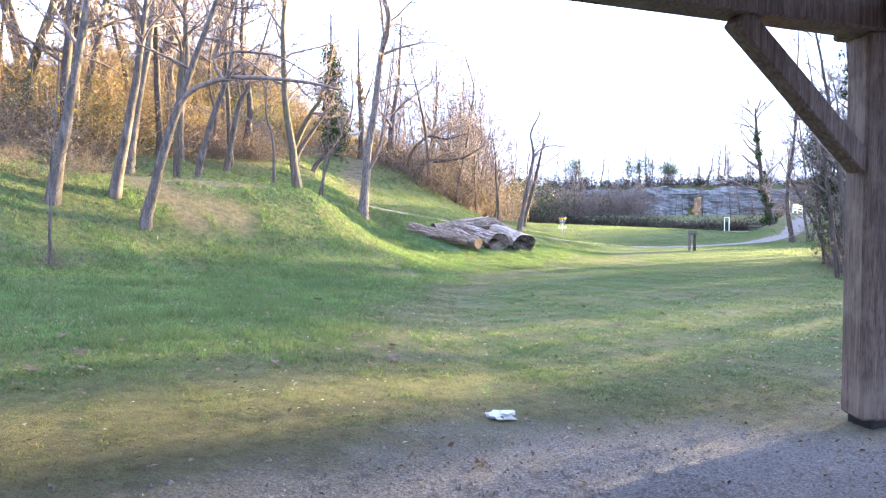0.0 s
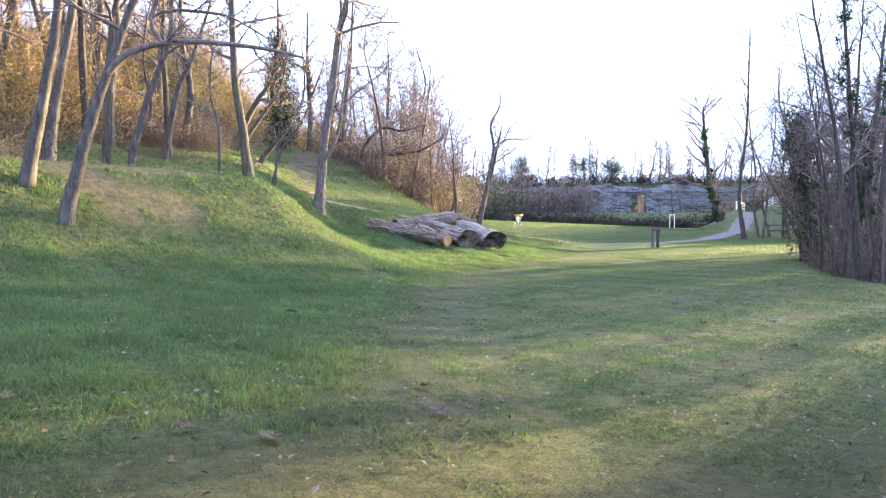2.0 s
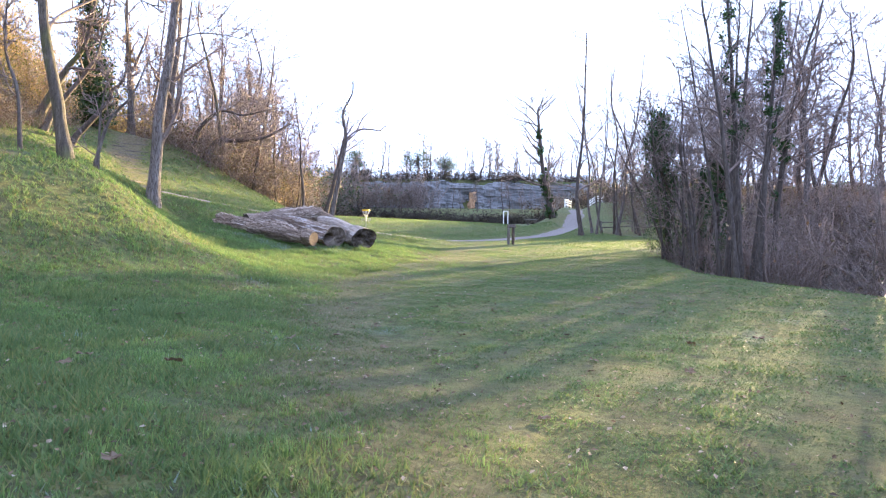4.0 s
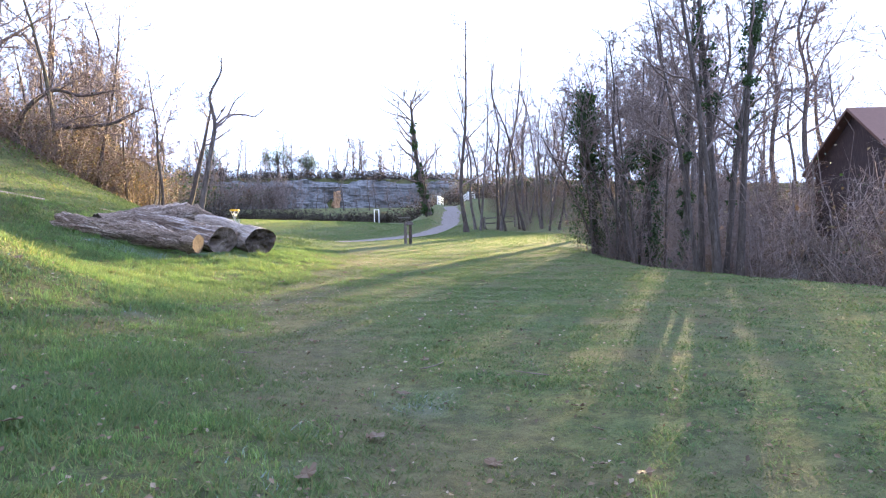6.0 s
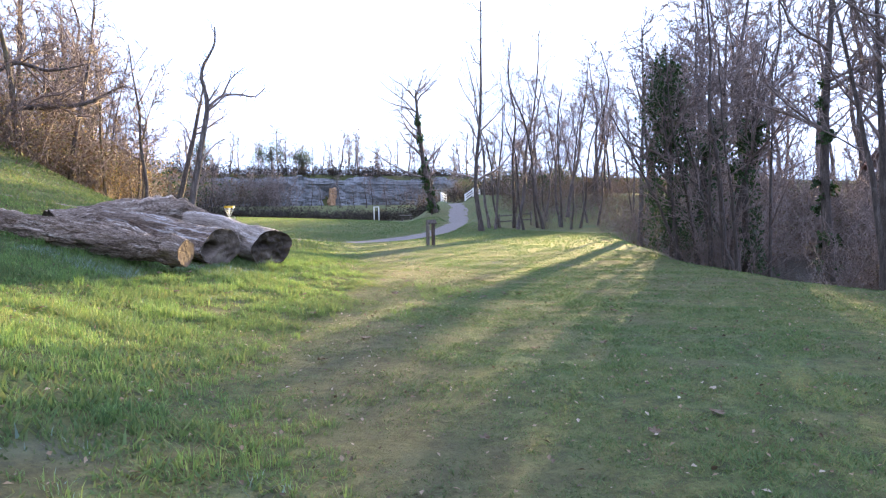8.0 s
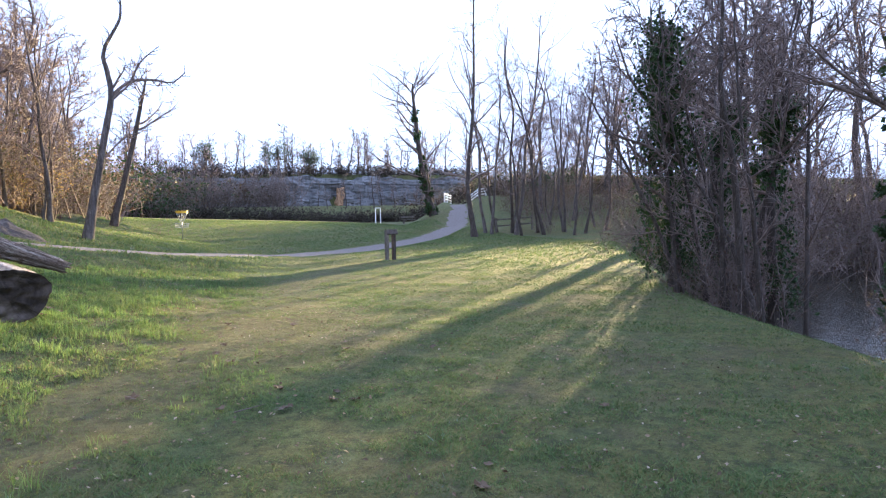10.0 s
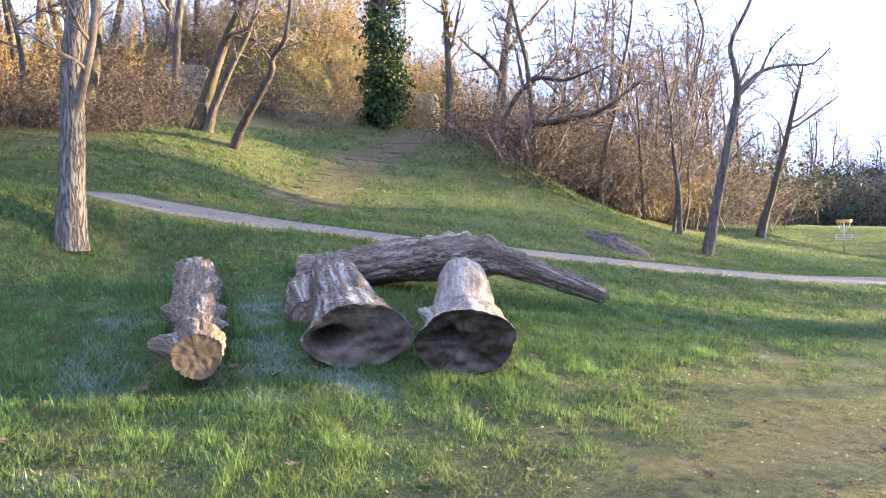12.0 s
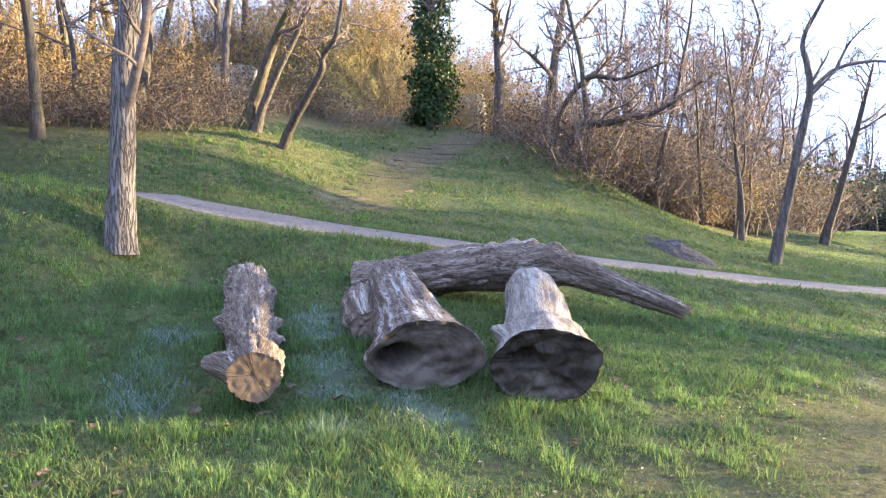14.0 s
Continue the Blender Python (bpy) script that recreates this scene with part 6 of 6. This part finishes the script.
def wood_mound(x, y):
    """A low heap of rotten wood, higher at one end, that runs out into the grass."""
    n, m = 34, 48
    s = Soup()
    r, a = np.meshgrid(np.linspace(0, 1, n), np.arange(m) * 2 * math.pi / m, indexing="ij")
    px, py = 1.35 * r * np.cos(a) * (1 + 0.12 * np.sin(3 * a)), 0.75 * r * np.sin(a) * (1 + 0.15 * np.sin(2 * a + 1))
    up = np.array([noise.noise(Vector((p * 1.8, q * 3.0, 3))) + 0.5 * noise.noise(Vector((p * 6, q * 9, 1))) for p, q in zip(px.ravel(), py.ravel())]).reshape(px.shape)
    z = (0.17 + 0.07 * np.sin(1.6 * px + 0.6) + 0.16 * up) * np.clip(1 - r ** 2.2, 0, 1) - 0.06
    c, w = math.cos(radians(-30)), math.sin(radians(-30))
    gx, gy = px * c - py * w, px * w + py * c
    g = ground_z(x + gx, y + gy) - float(ground_z(x, y))
    i = np.arange(n - 1)[:, None] * m + np.arange(m)[None]
    j = np.arange(n - 1)[:, None] * m + (np.arange(m)[None] + 1) % m
    s.add(np.stack([gx, gy, z + g], -1).reshape(-1, 3), np.stack([i, i + m, j + m, j], -1).reshape(-1, 4))
    ob = new("wood_mound", s.mesh("wood_mound", BARK_DARK))
    ob.location = on_land(x, y)
    tagged(ob, "low dark mound of rotten wood at the edge of the lawn", "mound")


wood_mound(0.2, 35.9)


def quarry_face():
    """The far rock wall with ledges, broken by a cave mouth."""
    rng = np.random.default_rng(9)
    xs, zs = np.linspace(2, 78, 150), np.linspace(0, 1, 34)
    X, T = np.meshgrid(xs, zs)
    Y = 156.0 - 0.03 * (X - 40)
    lo = ground_z(X, Y - 3) - 0.5
    hi = 10.0 + 0.5 * wobble(X, X * 0, 0.07, 2) + 0.3 * np.floor(2 * wobble(X, X * 0, 0.4, 3))
    Z = lo + (hi - lo) * T
    blocks = np.floor(2.2 * wobble(np.floor(X / 3.1), np.floor(Z / 1.7), 1.9, 1)) / 2.2
    Y = Y - 0.5 + 0.55 * blocks + 0.3 * wobble(X, Z * 2.5, 0.8, 4) + 0.12 * wobble(X, Z * 4, 2.0, 6) + 0.5 * T
    mouth = np.exp(-((X - 46.6) / 1.7) ** 6 - ((Z - 5.6) / 2.2) ** 6)
    Y = Y + 1.1 * mouth
    s = Soup()
    n, m = X.shape
    i = (np.arange(n - 1)[:, None] * m + np.arange(m - 1)[None]).ravel()
    s.add(np.stack([X, Y, Z], -1).reshape(-1, 3), np.stack([i, i + 1, i + m + 1, i + m], -1))
    tagged(new("quarry_face", s.mesh("quarry_face", ROCK, False)), "pale grey quarry face with ledges and a cave mouth", "cliff", kind="structure")


quarry_face()
rock("cave_pillar", (46.9, 155.4, 5.6), (1.3, 1.2, 3.8), 11, plain("ochre_rock", (0.48, 0.29, 0.16), 0.9, 0, 0.4, 1.5), "ochre rock pillar in the cave mouth", 0, 8, 0.3)


# ---- pond and house ----
def pond():
    s = Soup()
    a = np.linspace(0, 2 * math.pi, 65)[:-1]
    r = 1 + 0.07 * np.sin(3 * a) + 0.04 * np.sin(7 * a)
    v = np.vstack([np.stack([25.0 + 12.6 * r * np.cos(a), 21 + 15 * r * np.sin(a), 0 * a - 0.95], -1), [(25.0, 21, -0.95)]])
    q = np.arange(64)
    s.add(v, None, np.stack([q, (q + 1) % 64, q * 0 + 64], -1))
    tagged(new("pond", s.mesh("pond", WATER)), "still dark pond below the bank", "water", kind="structure")


pond()


def house():
    x, y = 38.5, 27.5
    ob = empty("timber_house", on_land(x, y), "dark timber house with a gabled tile roof beyond the pond", "house")
    ob.rotation_euler = (0, 0, radians(-30))
    z0, w, d, h, top = -0.3, 5.2, 4.2, 3.6, 6.4
    bm = bmesh.new()
    v = [bm.verts.new(q) for q in ((-w, -d, z0), (w, -d, z0), (w, d, z0), (-w, d, z0), (-w, -d, h), (w, -d, h), (w, d, h), (-w, d, h), (-w, 0, top), (w, 0, top))]
    for f in ((0, 1, 5, 4), (2, 3, 7, 6), (1, 2, 6, 9, 5), (3, 0, 4, 8, 7), (3, 2, 1, 0)):
        bm.faces.new([v[q] for q in f])
    part("wall", bm, HOUSE_WOOD, ob)
    for side in (-1, 1):
        bm = bmesh.new()
        e = 0.6
        lo, hi = (side * (d + e), h - e * (top - h) / d), (0, top)
        c = [(-w - 0.5, lo[0], lo[1] + 0.03), (w + 0.5, lo[0], lo[1] + 0.03), (w + 0.5, hi[0], hi[1] + 0.03), (-w - 0.5, hi[0], hi[1] + 0.03)]
        vv = [bm.verts.new(q) for q in c] + [bm.verts.new((q[0], q[1], q[2] + 0.16)) for q in c]
        for f in ((0, 1, 2, 3), (7, 6, 5, 4), (0, 4, 5, 1), (1, 5, 6, 2), (2, 6, 7, 3), (3, 7, 4, 0)):
            bm.faces.new([vv[q] for q in f])
        part("roof", bm, TILE, ob)


house()
# unseen growth and trees beside the pond, added to shade the near lawn
scatter(8, DARK, 74, 14.6, 24, -6, 17.5, lambda x, y: x > 15.0, 1.3, 1.8, "dark evergreen and bramble growth by the pond, added unseen for shade", 1.1)
grove(10, 12, 15.5, 24, -6, 17.5, lambda x, y: True, 0.6, 0.9, gap=1.8)


# ---- small things on the ground ----
def leaf_litter():
    rng = np.random.default_rng(12)
    n = 17000
    x, y = rng.uniform(-5, 9, n), rng.uniform(1.5, 32, n)
    s = Soup()
    at = np.stack([x, y, ground_z(x, y) + 0.02 + 0.012 * rng.uniform(size=n)], -1)
    s.leaves(at, 0.036, rng, np.tile((0, 0, 1.6), (n, 1)), 0.6)
    tagged(new("leaf_litter", s.mesh("leaf_litter", DRY_LEAF, False)), "scattered dry fallen leaves on the grass", "leaves", kind="stuff")


leaf_litter()


def fallen_leaf(x, y, size, seed, material=DRY_LEAF, label="curled brown fallen leaf on the grass"):
    """A lobed leaf with a raised midrib and a stalk."""
    rng = np.random.default_rng(seed)
    bm = bmesh.new()
    out = []
    for k in range(18):
        a = 2 * math.pi * k / 18
        r = (0.55 + 0.3 * abs(math.cos(2.5 * a))) * (1 if abs(a - math.pi) > 0.3 else 0.7)
        out.append(bm.verts.new((r * math.cos(a), 0.75 * r * math.sin(a), 0.22 * r * r + 0.08 * rng.normal())))
    c = bm.verts.new((0, 0, 0.05))
    for k in range(18):
        bm.faces.new((c, out[k], out[(k + 1) % 18]))
    ob = part("fallen_leaf", bm, material, None)
    ob.matrix_basis = pose(*on_land(x, y, 0.022 + 0.035 * float(lushness(np.array(x), np.array(y)))), rng.uniform(-15, 15), rng.uniform(-15, 15), rng.uniform(0, 360)) @ Matrix.Diagonal((size, size, size, 1))
    return tagged(ob, label, "leaf", "fallen leaves")


rng_leaf = np.random.default_rng(77)
for k in range(130):
    fallen_leaf(float(rng_leaf.uniform(-3.5, 6.5)), float(rng_leaf.uniform(3.5, 27)), float(rng_leaf.uniform(0.045, 0.085)), 300 + k)


for k in range(46):
    fallen_leaf(float(rng_leaf.uniform(-1.0, 5.0)), float(rng_leaf.uniform(21.2, 26.5)), float(rng_leaf.uniform(0.04, 0.07)), 700 + k)


def tissue(x, y):
    bm = bmesh.new()
    bmesh.ops.create_icosphere(bm, subdivisions=3, radius=0.075)
    for v in bm.verts:
        p = v.co.copy()
        d = 1 + 0.9 * noise.noise(p * 22) + 0.4 * noise.noise(p * 60)
        v.co = Vector((p.x * 1.3 * d, p.y * 0.8 * d, max(-0.01, p.z * 0.5 * d)))
    ob = part("crumpled_tissue", bm, PAPER, None)
    ob.location = on_land(x, y, 0.015)
    tagged(ob, "crumpled white tissue at the edge of the gravel", "litter")


thicket(BRAMBLES[1], -6.72, 10.6, 0.26, 0.4, "dead brown tuft round the foot of the sapling", "dead_tuft")
tissue(0.57, 4.57)
for k, (x, y, ln, a) in enumerate(((0.45, 13.1, 0.35, 0.3), (1.2, 12.4, 0.3, 2.1), (-0.9, 6.6, 0.25, 1.0), (3.6, 21.3, 0.3, 0.7), (-0.6, 14.2, 0.22, 2.6))):
    r = np.random.default_rng(500 + k)
    p = wander(r, (0, 0, 0.015), (math.cos(a), math.sin(a), 0), ln, 5, 0.12, 0)
    p[:, 2] = 0.015
    ob = new("twig", pole(p, np.linspace(0.006, 0.003, 6), 5).mesh("twig", TWIG))
    ob.location = on_land(x, y, 0.01)
    tagged(ob, "dry broken twig lying on the grass", "twig", "fallen twigs")
